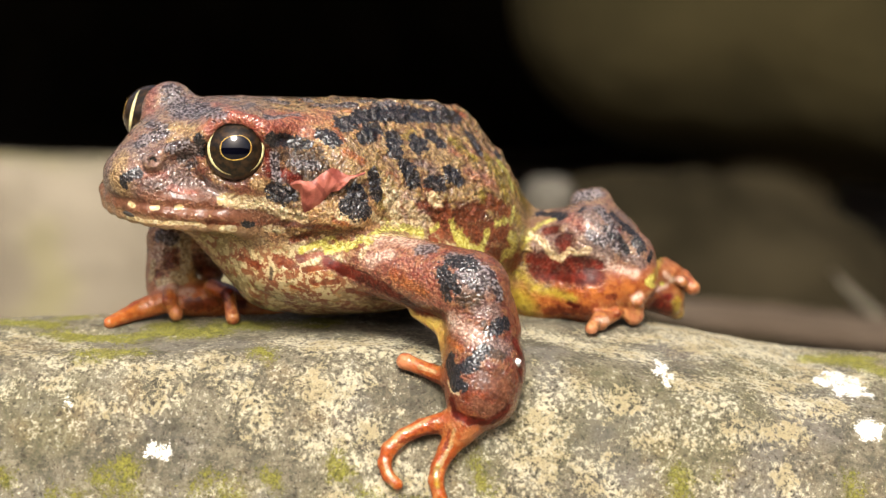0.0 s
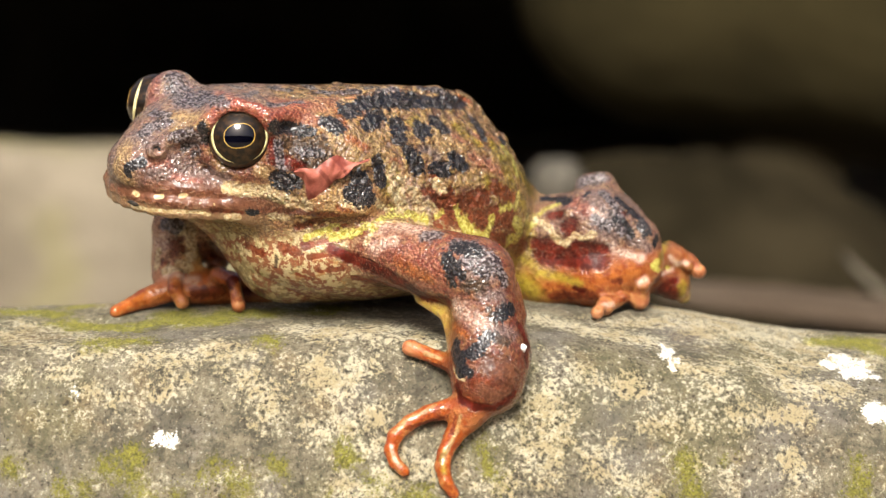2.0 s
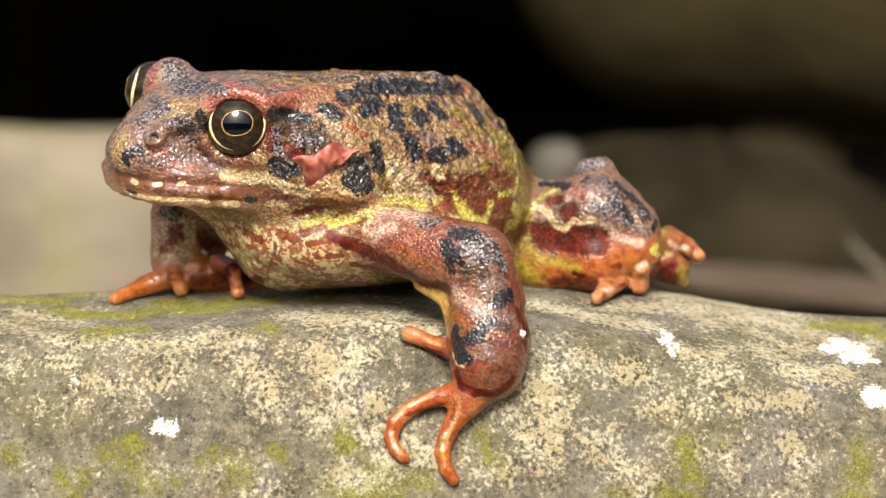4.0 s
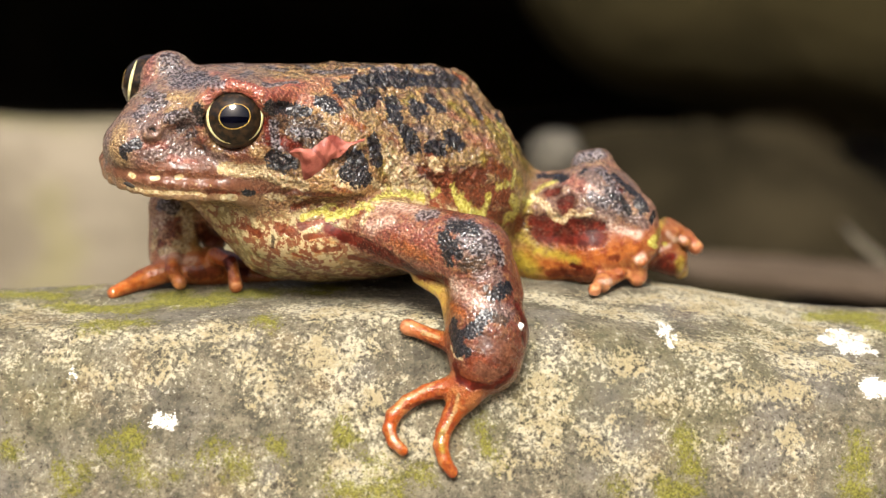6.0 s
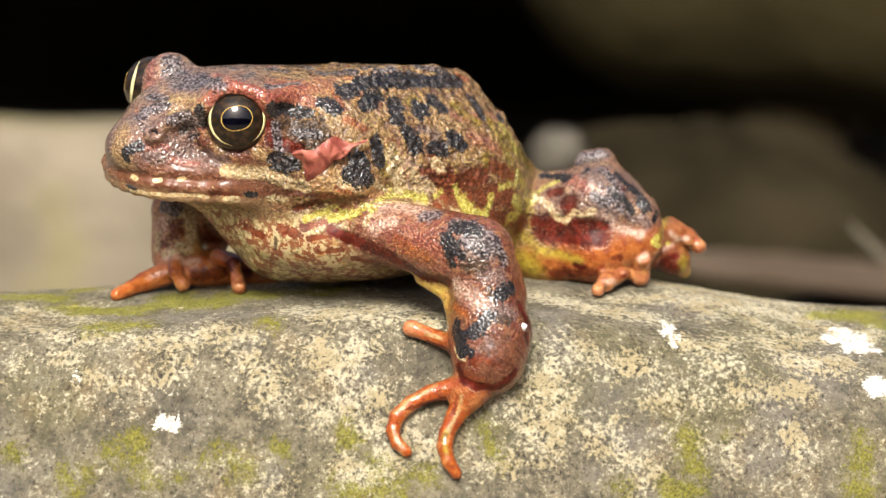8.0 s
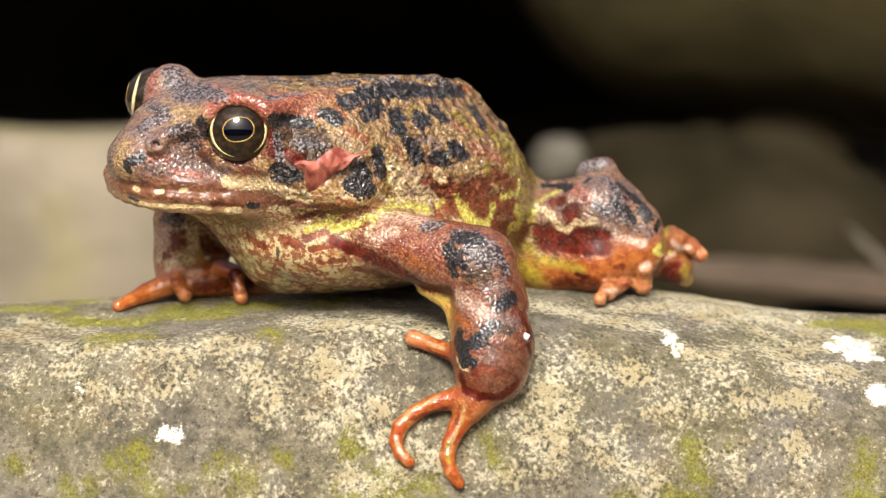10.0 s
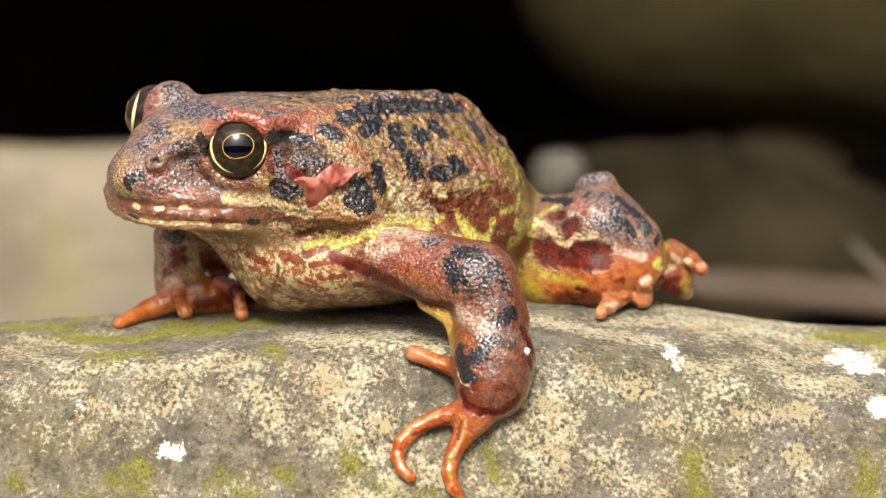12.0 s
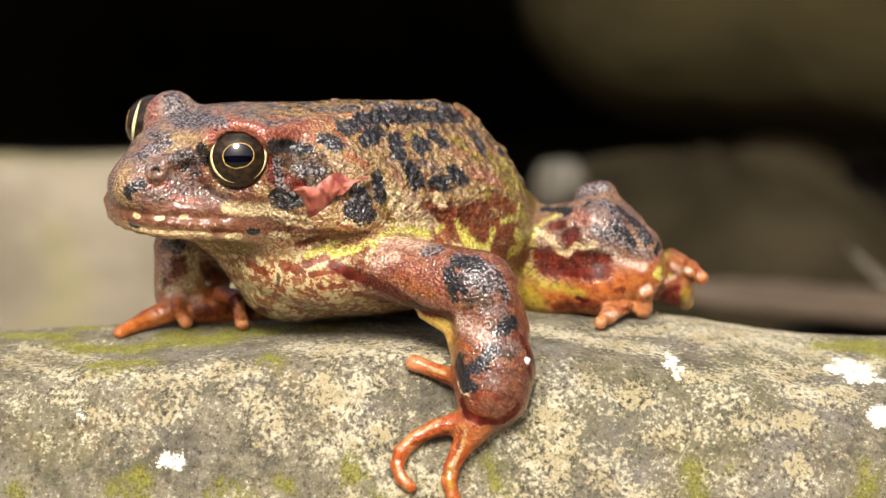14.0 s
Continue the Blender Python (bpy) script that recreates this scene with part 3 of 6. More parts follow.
def stone_growth(p, nrm, moss, crust):
    seen = (np.abs(p[:, 0]) < 75) & (p[:, 2] > -16) & (p[:, 1] < 25)
    patchy = np.clip(fractal(p, 5.0, 3, 41) + 0.2, 0, 1)
    w = seen * np.exp(-np.clip(moss + 1.2 * fractal(p, 2.5, 2, 43), 0, 9) * 2.0) * (moss < 2.0)
    scatter("moss", p, nrm, w, 9000, 0.10, 0.8, MOSS, "low yellow-green moss tufts on the stone", "moss", 5)
    w = seen * (np.exp(-np.clip(crust, 0, 30) * 0.55) + 0.02 * patchy) * (0.15 + patchy)
    scatter("lichen_crust", p, nrm, w, 3500, 0.10, 0.4, CRUST, "cream crumbly lichen crust on the stone", "lichen", 6)
    for at, *shape in (((-31.6, -15.7, 3.2), 1.6, 0.75, 1, 0.06, 45), ((26.9, -3.4, 10.7), 0.85, 2.9, 2, 0.45, 110), ((49.8, 1.6, 8.1), 2.9, 4.2, 3, 0.1, 420),
                       ((50.6, -9.0, 5.5), 1.5, 1.3, 4, 0.1, 110), ((-42.8, -12.3, 8.0), 0.45, 0.6, 5, 0.3, 8), ((47.3, 1.1, 8.5), 0.9, 0.8, 6, 0.2, 40)):
        lichen(p, nrm, at, *shape)


def lichen(p, nrm, centre, wide, tall, seed, lobes, count):
    """A crusty white patch of many small crumbs, with a lobed ragged edge."""
    d = p - np.array(centre)
    up = np.hypot(d[:, 1], d[:, 2]) * np.sign(d[:, 2] + 0.5 * d[:, 1])
    a = np.arctan2(up / tall, d[:, 0] / wide)
    r = np.hypot(up / tall, d[:, 0] / wide) / (1 + lobes * np.cos(5 * a + seed) + 0.35 * vnoise(p, 0.6, seed))
    scatter("lichen_patch", p, nrm, (r < 1.0) * 1.0 + np.exp(-np.clip(r, 0, 4) ** 2 * 2.0) * (r < 1.6) * 0.1, count * 18, 0.12, 0.3, LICHEN,
            "crusty white lichen patch on the stone", "lichen", seed, "white lichen patches", "")


# ---- the frog: bones and bulges joined into one smooth skin, then cut into its parts ----
TAN, ROSE, RUST, ORANGE = (0.265, 0.165, 0.068), (0.22, 0.147, 0.122), (0.125, 0.029, 0.013), (0.29, 0.055, 0.006)
MAROON, OCHRE, CREAM, GREY = (0.11, 0.02, 0.01), (0.25, 0.15, 0.015), (0.21, 0.15, 0.066), (0.20, 0.11, 0.08)
TOE = (0.22, 0.060, 0.016)
ARM = (0.215, 0.058, 0.032)
HAND, PALE_ARM, AMBER = (0.36, 0.088, 0.014), (0.52, 0.27, 0.16), (0.25, 0.05, 0.006)
ROSY, YELLOW, PINK = (0.36, 0.085, 0.05), (0.45, 0.32, 0.05), (0.52, 0.22, 0.10)
PALE_LIP = (0.30, 0.18, 0.095)
SHAPES, PARTS = [], []


def add(name, kind, data, lo, hi, colour, mottle, grain, blend):
    if name not in PARTS:
        PARTS.append(name)
    SHAPES.append((PARTS.index(name), kind, data, np.array(lo), np.array(hi), colour, mottle, grain, blend))


def bone(name, a, ra, b, rb, colour, mottle=0.0, grain=1.0, blend=1.2):
    a, b = np.array(a, float), np.array(b, float)
    r = max(ra, rb)
    add(name, "bone", (a, ra, b, rb), np.minimum(a, b) - r, np.maximum(a, b) + r, colour, mottle, grain, blend)


def egg(name, c, half, heading, colour, mottle=0.0, grain=1.0, blend=2.5, pitch=0.0, roll=0.0):
    """An ellipsoid: half length, half breadth, half height; heading is the turn of its front towards -y from -x."""
    h = radians(heading)
    m = np.array([(-math.cos(h), -math.sin(h), 0), (math.sin(h), -math.cos(h), 0), (0, 0, 1)])
    r = np.array((Euler((radians(roll), radians(pitch), 0)).to_matrix()))
    m = r.T @ m
    R = max(half)
    add(name, "egg", (np.array(c, float), np.array(half, float), m), np.array(c) - R, np.array(c) + R, colour, mottle, grain, blend)


def distance(kind, data, p):
    if kind == "bone":
        a, ra, b, rb = data
        ab = b - a
        t = np.clip(((p - a) @ ab) / (ab @ ab), 0, 1)
        return np.linalg.norm(p - a - t[..., None] * ab, axis=-1) - (ra + (rb - ra) * t)
    c, half, m = data
    q = (p - c) @ m.T.astype(np.float32)
    k0 = np.linalg.norm(q / half, axis=-1)
    k1 = np.linalg.norm(q / (half * half), axis=-1)
    return k0 * (k0 - 1.0) / np.maximum(k1, 1e-6)


HEAD_AT, HEAD_TURN, HEAD_ROLL = (-30.2, 3.7, 37.6), 45.0, 7.0
_h, _r = radians(HEAD_TURN), radians(HEAD_ROLL)


def head(a, b, c):
    """A point of the head: forward, towards its left side, up, from between the eyes."""
    b, c = b * math.cos(_r) + c * math.sin(_r), -b * math.sin(_r) + c * math.cos(_r)
    f, s = (-math.cos(_h), -math.sin(_h)), (math.sin(_h), -math.cos(_h))
    return (HEAD_AT[0] + a * f[0] + b * s[0], HEAD_AT[1] + a * f[1] + b * s[1], HEAD_AT[2] + c)


EYES = [(-24.3, -3.7, 36.4), (-36.1, 10.1, 38.7)]


NOSTRIL = (-33.8, -5.2, 35.0)

NOSTRIL_HOLE = (-33.6, -6.1, 35.25)


def frog_shapes():
    H = HEAD_TURN
    # head
    egg("head", head(-4.9, 0, -1.9), (13, 9.0, 5.6), H, ROSE, 0, 1, 2.5, roll=-HEAD_ROLL)
    egg("head", head(4.2, 0, -4.9), (7.5, 6.1, 4.1), H, ROSE, 0, 1, 2.5, roll=-HEAD_ROLL)
    egg("head", head(-2.7, 0, -6.4), (13.2, 11.4, 3.3), H, RUST, 0, 0.45, 1.5, roll=-HEAD_ROLL)
    egg("head", head(-3.0, 0, -8.6), (13.2, 10.9, 2.0), H, CREAM, 0.6, 0.6, 0.7, roll=-HEAD_ROLL)
    egg("head", head(-0.8, 6.0, 0.4), (5.2, 3.4, 4.0), H, ROSE, 0, 1, 1.5, roll=-HEAD_ROLL)
    egg("head", head(-0.3, -5.5, 1.3), (3.6, 3.0, 3.6), H, ROSE, 0, 1, 1.2, roll=-HEAD_ROLL)
    # lips
    def lip(c, la, lb, r, colour, mottle):
        ends = [head(-2.5 + la * math.cos(radians(q)), lb * math.sin(radians(q)), c + 0.9 * (1 - math.cos(radians(q))) * 0.3) for q in range(-110, 111, 11)]
        for a, b in zip(ends, ends[1:]):
            bone("head", a, r, b, r, colour, mottle, 0.5, 0.6)
    lip(-8.0, 12.7, 11.3, 0.65, RUST, 0.0)
    lip(-9.25, 12.4, 10.95, 0.6, PALE_LIP, 0.0)
    # ridges: from eye to nostril, and the fold behind the eye
    bone("head", (-27.2, -5.0, 38.2), 0.9, (-33.0, -4.4, 35.9), 0.7, GREY, 0, 1, 1.2)
    bone("head", (-20.8, -4.9, 39.2), 0.9, (-16.4, 0.9, 38.8), 0.8, ROSY, 0, 1, 1.2)
    bone("torso", (-16.4, 0.9, 38.8), 0.8, (-11.0, 3.0, 38.3), 0.7, ROSY, 0, 1, 1.2)
    # rim of skin round the near eye
    ring = []
    for i in range(12):
        a = 2 * math.pi * i / 12
        up = math.sin(a)
        ring.append((EYES[0][0] + 4.2 * math.cos(a), EYES[0][1] - (1.3 if up > 0.3 else 0.5), EYES[0][2] + (3.9 if up > 0 else 4.2) * up))
    for a, b in zip(ring, ring[1:] + ring[:1]):
        bone("head", a, 0.75, b, 0.75, ROSY if a[2] > EYES[0][2] else RUST, 0, 0.8, 0.8)
    egg("head", NOSTRIL, (1.5, 1.0, 1.1), H, GREY, 0, 0.5, 0.6)
    bone("head", (-14.4, -4.7, 29.1), 1.0, (-10.4, -3.3, 28.6), 1.5, (0.40, 0.20, 0.075), 0, 1, 0.7)
    egg("head", head(-15, 10.4, -6.8), (4.0, 1.8, 1.8), H, TAN, 0, 1, 1)
    # dorsolateral fold along the edge of the back, and the fold that turns down behind the eardrum
    fold = [(-11.2, 5.0, 40.2), (-5.9, 9.0, 39.9), (-1.7, 13.2, 39.5), (2.0, 17.0, 38.3)]
    for a, b in zip(fold, fold[1:]):
        bone("torso", a, 0.6, b, 0.6, TAN, 0, 1.3, 1.2)
    bend = [(-16.4, -0.9, 38.2), (-13.9, -1.3, 37.2), (-12.3, -1.9, 35.8), (-11.5, -2.6, 34.0)]
    for a, b in zip(bend, bend[1:]):
        bone("torso", a, 0.6, b, 0.5, TAN, 0, 1.0, 0.8)
    # trunk
    egg("torso", (-14.7, 9.4, 30.5), (16, 13, 10.6), 40, TAN, 0, 1.3, 4)
    egg("torso", (-6.2, 15.1, 28.2), (16.3, 13.0, 11.6), 35, TAN, 0, 1.5, 4, pitch=0)
    egg("torso", (2.3, 20.7, 21.0), (12.5, 10.5, 8.8), 30, OCHRE, 0, 0.8, 4)
    bone("torso", (-9.5, 8.4, 27.4), 8.6, (1.5, 13.6, 26.0), 8.4, TAN, 0, 1.1, 3.0)
    egg("belly", (-9.5, 9.6, 22.0), (18, 13, 7.3), 33, CREAM, 1.0, 0.3, 2.5)
    bone("belly", head(1, 0, -7.5), 3.7, (-17.2, 7.0, 21.8), 6.7, CREAM, 1.0, 0.5, 3)
    # near foreleg
    bone("upper_arm", (-8.0, -2.4, 23.0), 3.9, (3.1, -8.9, 21.6), 4.3, ARM, 0.1, 0.85, 1.5)
    bone("forearm", (4.2, -8.9, 21.3), 3.7, (5.1, -11.8, 12.6), 4.5, RUST, 0.0, 0.75, 1.5)
    bone("forearm", (5.1, -11.8, 12.6), 4.5, (4.9, -13.5, 10.2), 4.3, RUST, 0, 0.7, 1.5)
    bone("forearm", (7.2, -8.4, 19.2), 1.5, (7.9, -9.4, 16.7), 1.5, RUST, 0, 0.5, 1.0)
    bone("skin_fold", (-2.8, -6.5, 18.1), 0.9, (0.4, -8.9, 16.7), 1.0, YELLOW, 0, 0.3, 0.6)
    bone("skin_fold", (0.4, -8.9, 16.7), 1.0, (1.0, -11.3, 13.9), 0.8, YELLOW, 0, 0.3, 0.6)
    bone("front_foot", (4.2, -13.6, 8.0), 2.4, (2.6, -15.1, 6.7), 2.0, (0.20, 0.05, 0.012), 0, 0.4, 0.4)
    bone("forearm", (0.9, -11.9, 14.6), 0.55, (1.2, -13.2, 11.2), 0.6, RUST, 0, 0.5, 0.4)
    bone("forearm", (1.2, -13.2, 11.2), 0.6, (2.3, -14.4, 9.3), 0.6, RUST, 0, 0.5, 0.5)
    bone("forearm", (2.3, -14.4, 9.3), 0.6, (4.9, -15.0, 7.9), 0.7, RUST, 0, 0.5, 0.6)
    bone("finger", (1.4, -12.6, 11.3), 1.0, (-0.9, -10.9, 11.9), 0.95, ORANGE, 0, 0.3, 0.6)
    bone("finger", (-0.9, -10.9, 11.9), 0.9, (-3.9, -9.4, 12.7), 0.95, ORANGE, 0, 0.3, 0.3)
    bone("finger.001", (2.6, -14.7, 7.4), 1.6, (-1.9, -15.0, 6.5), 0.95, ORANGE, 0, 0.4, 0.8)
    for a, ra, b, rb in (((-1.9, -15.0, 6.5), 0.95, (-4.0, -15.5, 5.5), 0.9), ((-4.0, -15.5, 5.5), 0.9, (-5.6, -16.1, 4.1), 0.92), ((-5.6, -16.1, 4.1), 0.92, (-6.1, -16.7, 2.6), 0.78),
                         ((-6.1, -16.7, 2.6), 0.78, (-5.6, -17.2, 1.3), 0.72), ((-5.6, -17.2, 1.3), 0.72, (-4.5, -17.6, 0.4), 0.68)):
        bone("finger.001", a, ra, b, rb, ORANGE, 0, 0.3, 0.3)
    bone("finger.002", (3.0, -15.3, 6.9), 1.9, (1.0, -16.3, 4.1), 1.1, ORANGE, 0, 0.4, 0.8)
    for a, ra, b, rb in (((1.0, -16.3, 4.1), 1.1, (0.1, -17.1, 2.5), 0.9), ((0.1, -17.1, 2.5), 0.9, (-0.2, -17.8, 1.1), 0.92),
                         ((-0.2, -17.8, 1.1), 0.9, (0.2, -18.4, -0.5), 0.78), ((0.2, -18.4, -0.5), 0.78, (1.1, -18.7, -1.8), 0.7)):
        bone("finger.002", a, ra, b, rb, ORANGE, 0, 0.3, 0.3)
    # far foreleg
    bone("forearm.001", (-32.2, 16.5, 20.7), 3.2, (-35.3, 15.7, 22.0), 2.4, PALE_ARM, 0.0, 1, 1.2)
    bone("forearm.001", (-35.1, 15.8, 22.3), 2.6, (-35.1, 14.0, 16.3), 2.8, PALE_ARM, 0.0, 1, 1.2)
    bone("upper_arm.001", (-32.3, 17.5, 21.2), 2.4, (-29.9, 17.0, 17.6), 1.7, MAROON, 0, 0.5, 0.8)
    bone("forearm.001", (-33.4, 14.4, 21.5), 1.2, (-32.6, 14.0, 16.6), 1.3, YELLOW, 0, 0.5, 0.8)
    egg("front_foot.001", (-30.8, 13.3, 14.8), (5.4, 3.2, 2.3), 20, HAND, 0, 0.4, 1)
    bone("front_foot.001", (-29.2, 13.6, 14.6), 2.4, (-24.0, 13.9, 13.6), 1.4, MAROON, 0, 0.4, 0.8)
    bone("finger.003", (-33.6, 12.3, 15.2), 1.8, (-38.4, 10.4, 13.7), 1.3, HAND, 0, 0.4, 0.6)
    bone("finger.003", (-38.4, 10.4, 13.7), 1.2, (-41.3, 6.7, 12.9), 0.8, HAND, 0, 0.4, 0.3)
    bone("finger.004", (-34.2, 11.0, 16.6), 1.0, (-34.3, 9.2, 15.2), 0.85, HAND, 0, 0.3, 0.4)
    bone("finger.004", (-34.3, 9.2, 15.2), 0.85, (-33.3, 9.2, 13.7), 0.85, HAND, 0, 0.3, 0.3)
    bone("finger.005", (-29.0, 11.1, 16.8), 1.1, (-26.7, 8.5, 16.5), 0.85, HAND, 0, 0.3, 0.4)
    bone("finger.005", (-26.7, 8.5, 16.5), 0.85, (-25.9, 6.9, 13.8), 0.85, HAND, 0, 0.3, 0.3)
    bone("finger.006", (-27.9, 13.0, 14.0), 1.2, (-20.6, 12.9, 13.4), 0.7, HAND, 0, 0.3, 0.4)
    # hind leg
    bone("thigh", (9.7, 18.4, 19.9), 4.6, (19.4, 15.9, 22.5), 5.2, GREY, 0, 1.0, 0.6)
    bone("thigh", (19.4, 15.9, 22.5), 5.2, (24.5, 14.6, 21.4), 3.0, GREY, 0, 1.0, 1.5)
    bone("thigh", (18.4, 19.0, 27.5), 1.6, (20.4, 18.5, 27.9), 1.5, GREY, 0, 1.0, 0.8)
    bone("thigh", (20.3, 18.5, 27.7), 1.3, (23.4, 16.1, 23.6), 2.2, GREY, 0, 1.0, 1.0)
    bone("thigh", (12.3, 20.3, 24.3), 1.7, (18.2, 18.9, 24.7), 1.8, GREY, 0, 1.0, 1.0)
    bone("shank", (10.8, 17.5, 15.6), 3.4, (12.9, 16.0, 15.9), 3.5, OCHRE, 0, 0.4, 2.2)
    bone("shank", (12.9, 16.0, 15.9), 3.5, (19.3, 13.6, 16.8), 3.6, AMBER, 0, 0.4, 2.2)
    bone("shank", (19.3, 13.6, 16.8), 3.6, (25.2, 13.9, 18.2), 2.9, AMBER, 0, 0.4, 2.2)
    bone("hind_foot", (26.5, 16.6, 18.9), 1.8, (30.2, 18.5, 18.3), 1.5, TOE, 0, 0.5, 0.8)
    bone("hind_foot", (27.0, 16.4, 15.5), 1.6, (30.2, 18.3, 14.5), 1.9, MAROON, 0, 0.4, 0.8)
    bone("hind_foot", (27.9, 18.2, 16.8), 2.0, (30.3, 19.5, 15.5), 1.9, MAROON, 0, 0.4, 0.8)
    bone("hind_foot", (31.0, 19.7, 16.6), 0.8, (31.4, 19.0, 13.0), 1.0, YELLOW, 0, 0.4, 0.8)
    bone("toe", (29.4, 19.2, 19.0), 1.3, (32.0, 18.9, 17.7), 1.0, TOE, 0, 0.4, 0.4)
    bone("toe", (32.0, 18.9, 17.7), 1.0, (33.1, 18.2, 16.5), 0.9, TOE, 0, 0.4, 0.3)
    bone("toe.001", (26.7, 14.7, 17.0), 1.2, (25.1, 11.9, 16.1), 1.15, TOE, 0, 0.4, 0.4)
    bone("toe.001", (25.1, 11.9, 16.1), 1.15, (25.0, 12.5, 13.9), 1.2, TOE, 0, 0.4, 0.3)
    for name, c, r in (("toe", (31.7, 17.5, 17.4), 0.75), ("toe", (30.2, 17.6, 18.4), 0.8), ("toe.001", (25.3, 11.0, 16.0), 0.7), ("toe.001", (25.9, 12.6, 17.1), 0.7), ("toe.002", (22.6, 10.6, 14.5), 0.7), ("toe.003", (20.2, 9.1, 14.3), 0.6)):
        bone(name, c, r, (c[0], c[1] - 0.1, c[2]), r, TOE, 0, 0.3, 0.3)
    bone("toe.002", (24.1, 13.7, 14.6), 1.0, (20.2, 8.5, 13.8), 0.95, TOE, 0, 0.4, 0.3)
    bone("toe.003", (21.1, 12.7, 14.8), 0.9, (19.0, 5.8, 13.7), 0.75, TOE, 0, 0.4, 0.3)


def tip(name, c, r):
    """A pale rounded end of a finger or toe."""
    bone(name, c, r, (c[0], c[1] - 0.05, c[2]), r, PINK, 0, 0.3, 0.3)


def tip_shapes():
    tip("finger", (-4.1, -9.6, 12.8), 0.98)
    tip("toe", (33.2, 18.0, 16.5), 0.95)
    tip("toe.001", (24.9, 12.3, 13.8), 1.25)
    tip("toe.002", (20.2, 8.4, 13.7), 1.02)
    tip("toe.003", (18.9, 5.7, 13.6), 0.8)
    tip("finger.004", (-33.3, 9.1, 13.7), 0.92)
    tip("finger.005", (-25.9, 6.8, 13.9), 0.9)


def throat_shapes():
    bone("throat", head(-1, 1.2, -7.6), 4.6, (-19.8, 5.1, 23.1), 7.6, CREAM, 1.0, 0.5, 2)
    bone("throat", head(-3, 5, -7.2), 3.8, (-17.7, 4.9, 23.7), 7.2, CREAM, 1.0, 0.5, 3)


def polygonise(step, carve=()):
    """The skin round the shapes: vertices, quads, and for each vertex its colour, mottling, grain and part."""
    lo = np.min([s[3] for s in SHAPES], 0) - 3
    hi = np.max([s[4] for s in SHAPES], 0) + 3
    n = np.ceil((hi - lo) / step).astype(int) + 1
    F = np.full(n, 4.0, np.float32)
    ax = [(lo[i] + step * np.arange(n[i])).astype(np.float32) for i in range(3)]
    for _, kind, data, a, b, _, _, _, k in SHAPES:
        i0 = np.maximum(np.floor((a - 4 - lo) / step).astype(int), 0)
        i1 = np.minimum(np.ceil((b + 4 - lo) / step).astype(int) + 1, n)
        g = np.stack(np.meshgrid(*[ax[i][i0[i]:i1[i]] for i in range(3)], indexing="ij"), -1)
        d = distance(kind, data, g).astype(np.float32)
        sl = tuple(slice(i0[i], i1[i]) for i in range(3))
        f = F[sl]
        h = np.clip(0.5 + 0.5 * (f - d) / k, 0, 1)
        F[sl] = f + (d - f) * h - k * h * (1 - h)
    for c, r, k in carve:
        c = np.array(c)
        i0 = np.floor((c - r - 4 - lo) / step).astype(int)
        i1 = np.ceil((c + r + 4 - lo) / step).astype(int)
        g = np.stack(np.meshgrid(*[ax[i][i0[i]:i1[i]] for i in range(3)], indexing="ij"), -1)
        d = r - np.linalg.norm(g - c, axis=-1)
        sl = tuple(slice(i0[i], i1[i]) for i in range(3))
        f = F[sl]
        h = np.clip(0.5 - 0.5 * (f - d) / k, 0, 1)
        F[sl] = f + (d - f) * h + k * h * (1 - h)
    # surface nets: one vertex in each cell that the skin crosses
    I = F < 0
    cnt = np.zeros(n - 1, np.int8)
    for dx in (0, 1):
        for dy in (0, 1):
            for dz in (0, 1):
                cnt += I[dx:n[0] - 1 + dx, dy:n[1] - 1 + dy, dz:n[2] - 1 + dz]
    cells = np.argwhere((cnt > 0) & (cnt < 8))
    idx = np.full(n - 1, -1, np.int64)
    idx[tuple(cells.T)] = np.arange(len(cells))
    acc, num = np.zeros((len(cells), 3)), np.zeros(len(cells))
    for axis in range(3):
        o1, o2 = [i for i in range(3) if i != axis]
        for u in (0, 1):
            for v in (0, 1):
                c0 = cells.copy()
                c0[:, o1] += u
                c0[:, o2] += v
                c1 = c0.copy()
                c1[:, axis] += 1
                f0, f1 = F[tuple(c0.T)], F[tuple(c1.T)]
                hit = (f0 < 0) != (f1 < 0)
                t = np.where(hit, f0 / np.where(hit, f0 - f1, 1), 0)
                q = c0.astype(float)
                q[:, axis] += t
                acc[hit] += q[hit]
                num[hit] += 1
    verts = lo + step * acc / num[:, None]
    quads = []
    for axis in range(3):
        o1, o2 = (axis + 1) % 3, (axis + 2) % 3
        sl0 = [slice(None)] * 3
        sl1 = [slice(None)] * 3
        sl0[axis], sl1[axis] = slice(0, -1), slice(1, None)
        A, B = I[tuple(sl0)], I[tuple(sl1)]
        for flag, e in ((True, np.argwhere(A & ~B)), (False, np.argwhere(~A & B))):
            e = e[(e[:, o1] > 0) & (e[:, o2] > 0)]
            q = []
            for u, v in ((0, 0), (-1, 0), (-1, -1), (0, -1)):
                c = e.copy()
                c[:, o1] += u
                c[:, o2] += v
                q.append(idx[tuple(c.T)])
            q = np.stack(q, 1)
            quads.append(q if flag else q[:, ::-1])
    quads = np.concatenate(quads)
    quads = quads[(quads >= 0).all(1)]
    # which shapes lie nearest
    wsum, col, mot, gra = np.zeros(len(verts)), np.zeros((len(verts), 3)), np.zeros(len(verts)), np.zeros(len(verts))
    best, who = np.full(len(verts), 1e9), np.zeros(len(verts), int)
    v32 = verts.astype(np.float32)
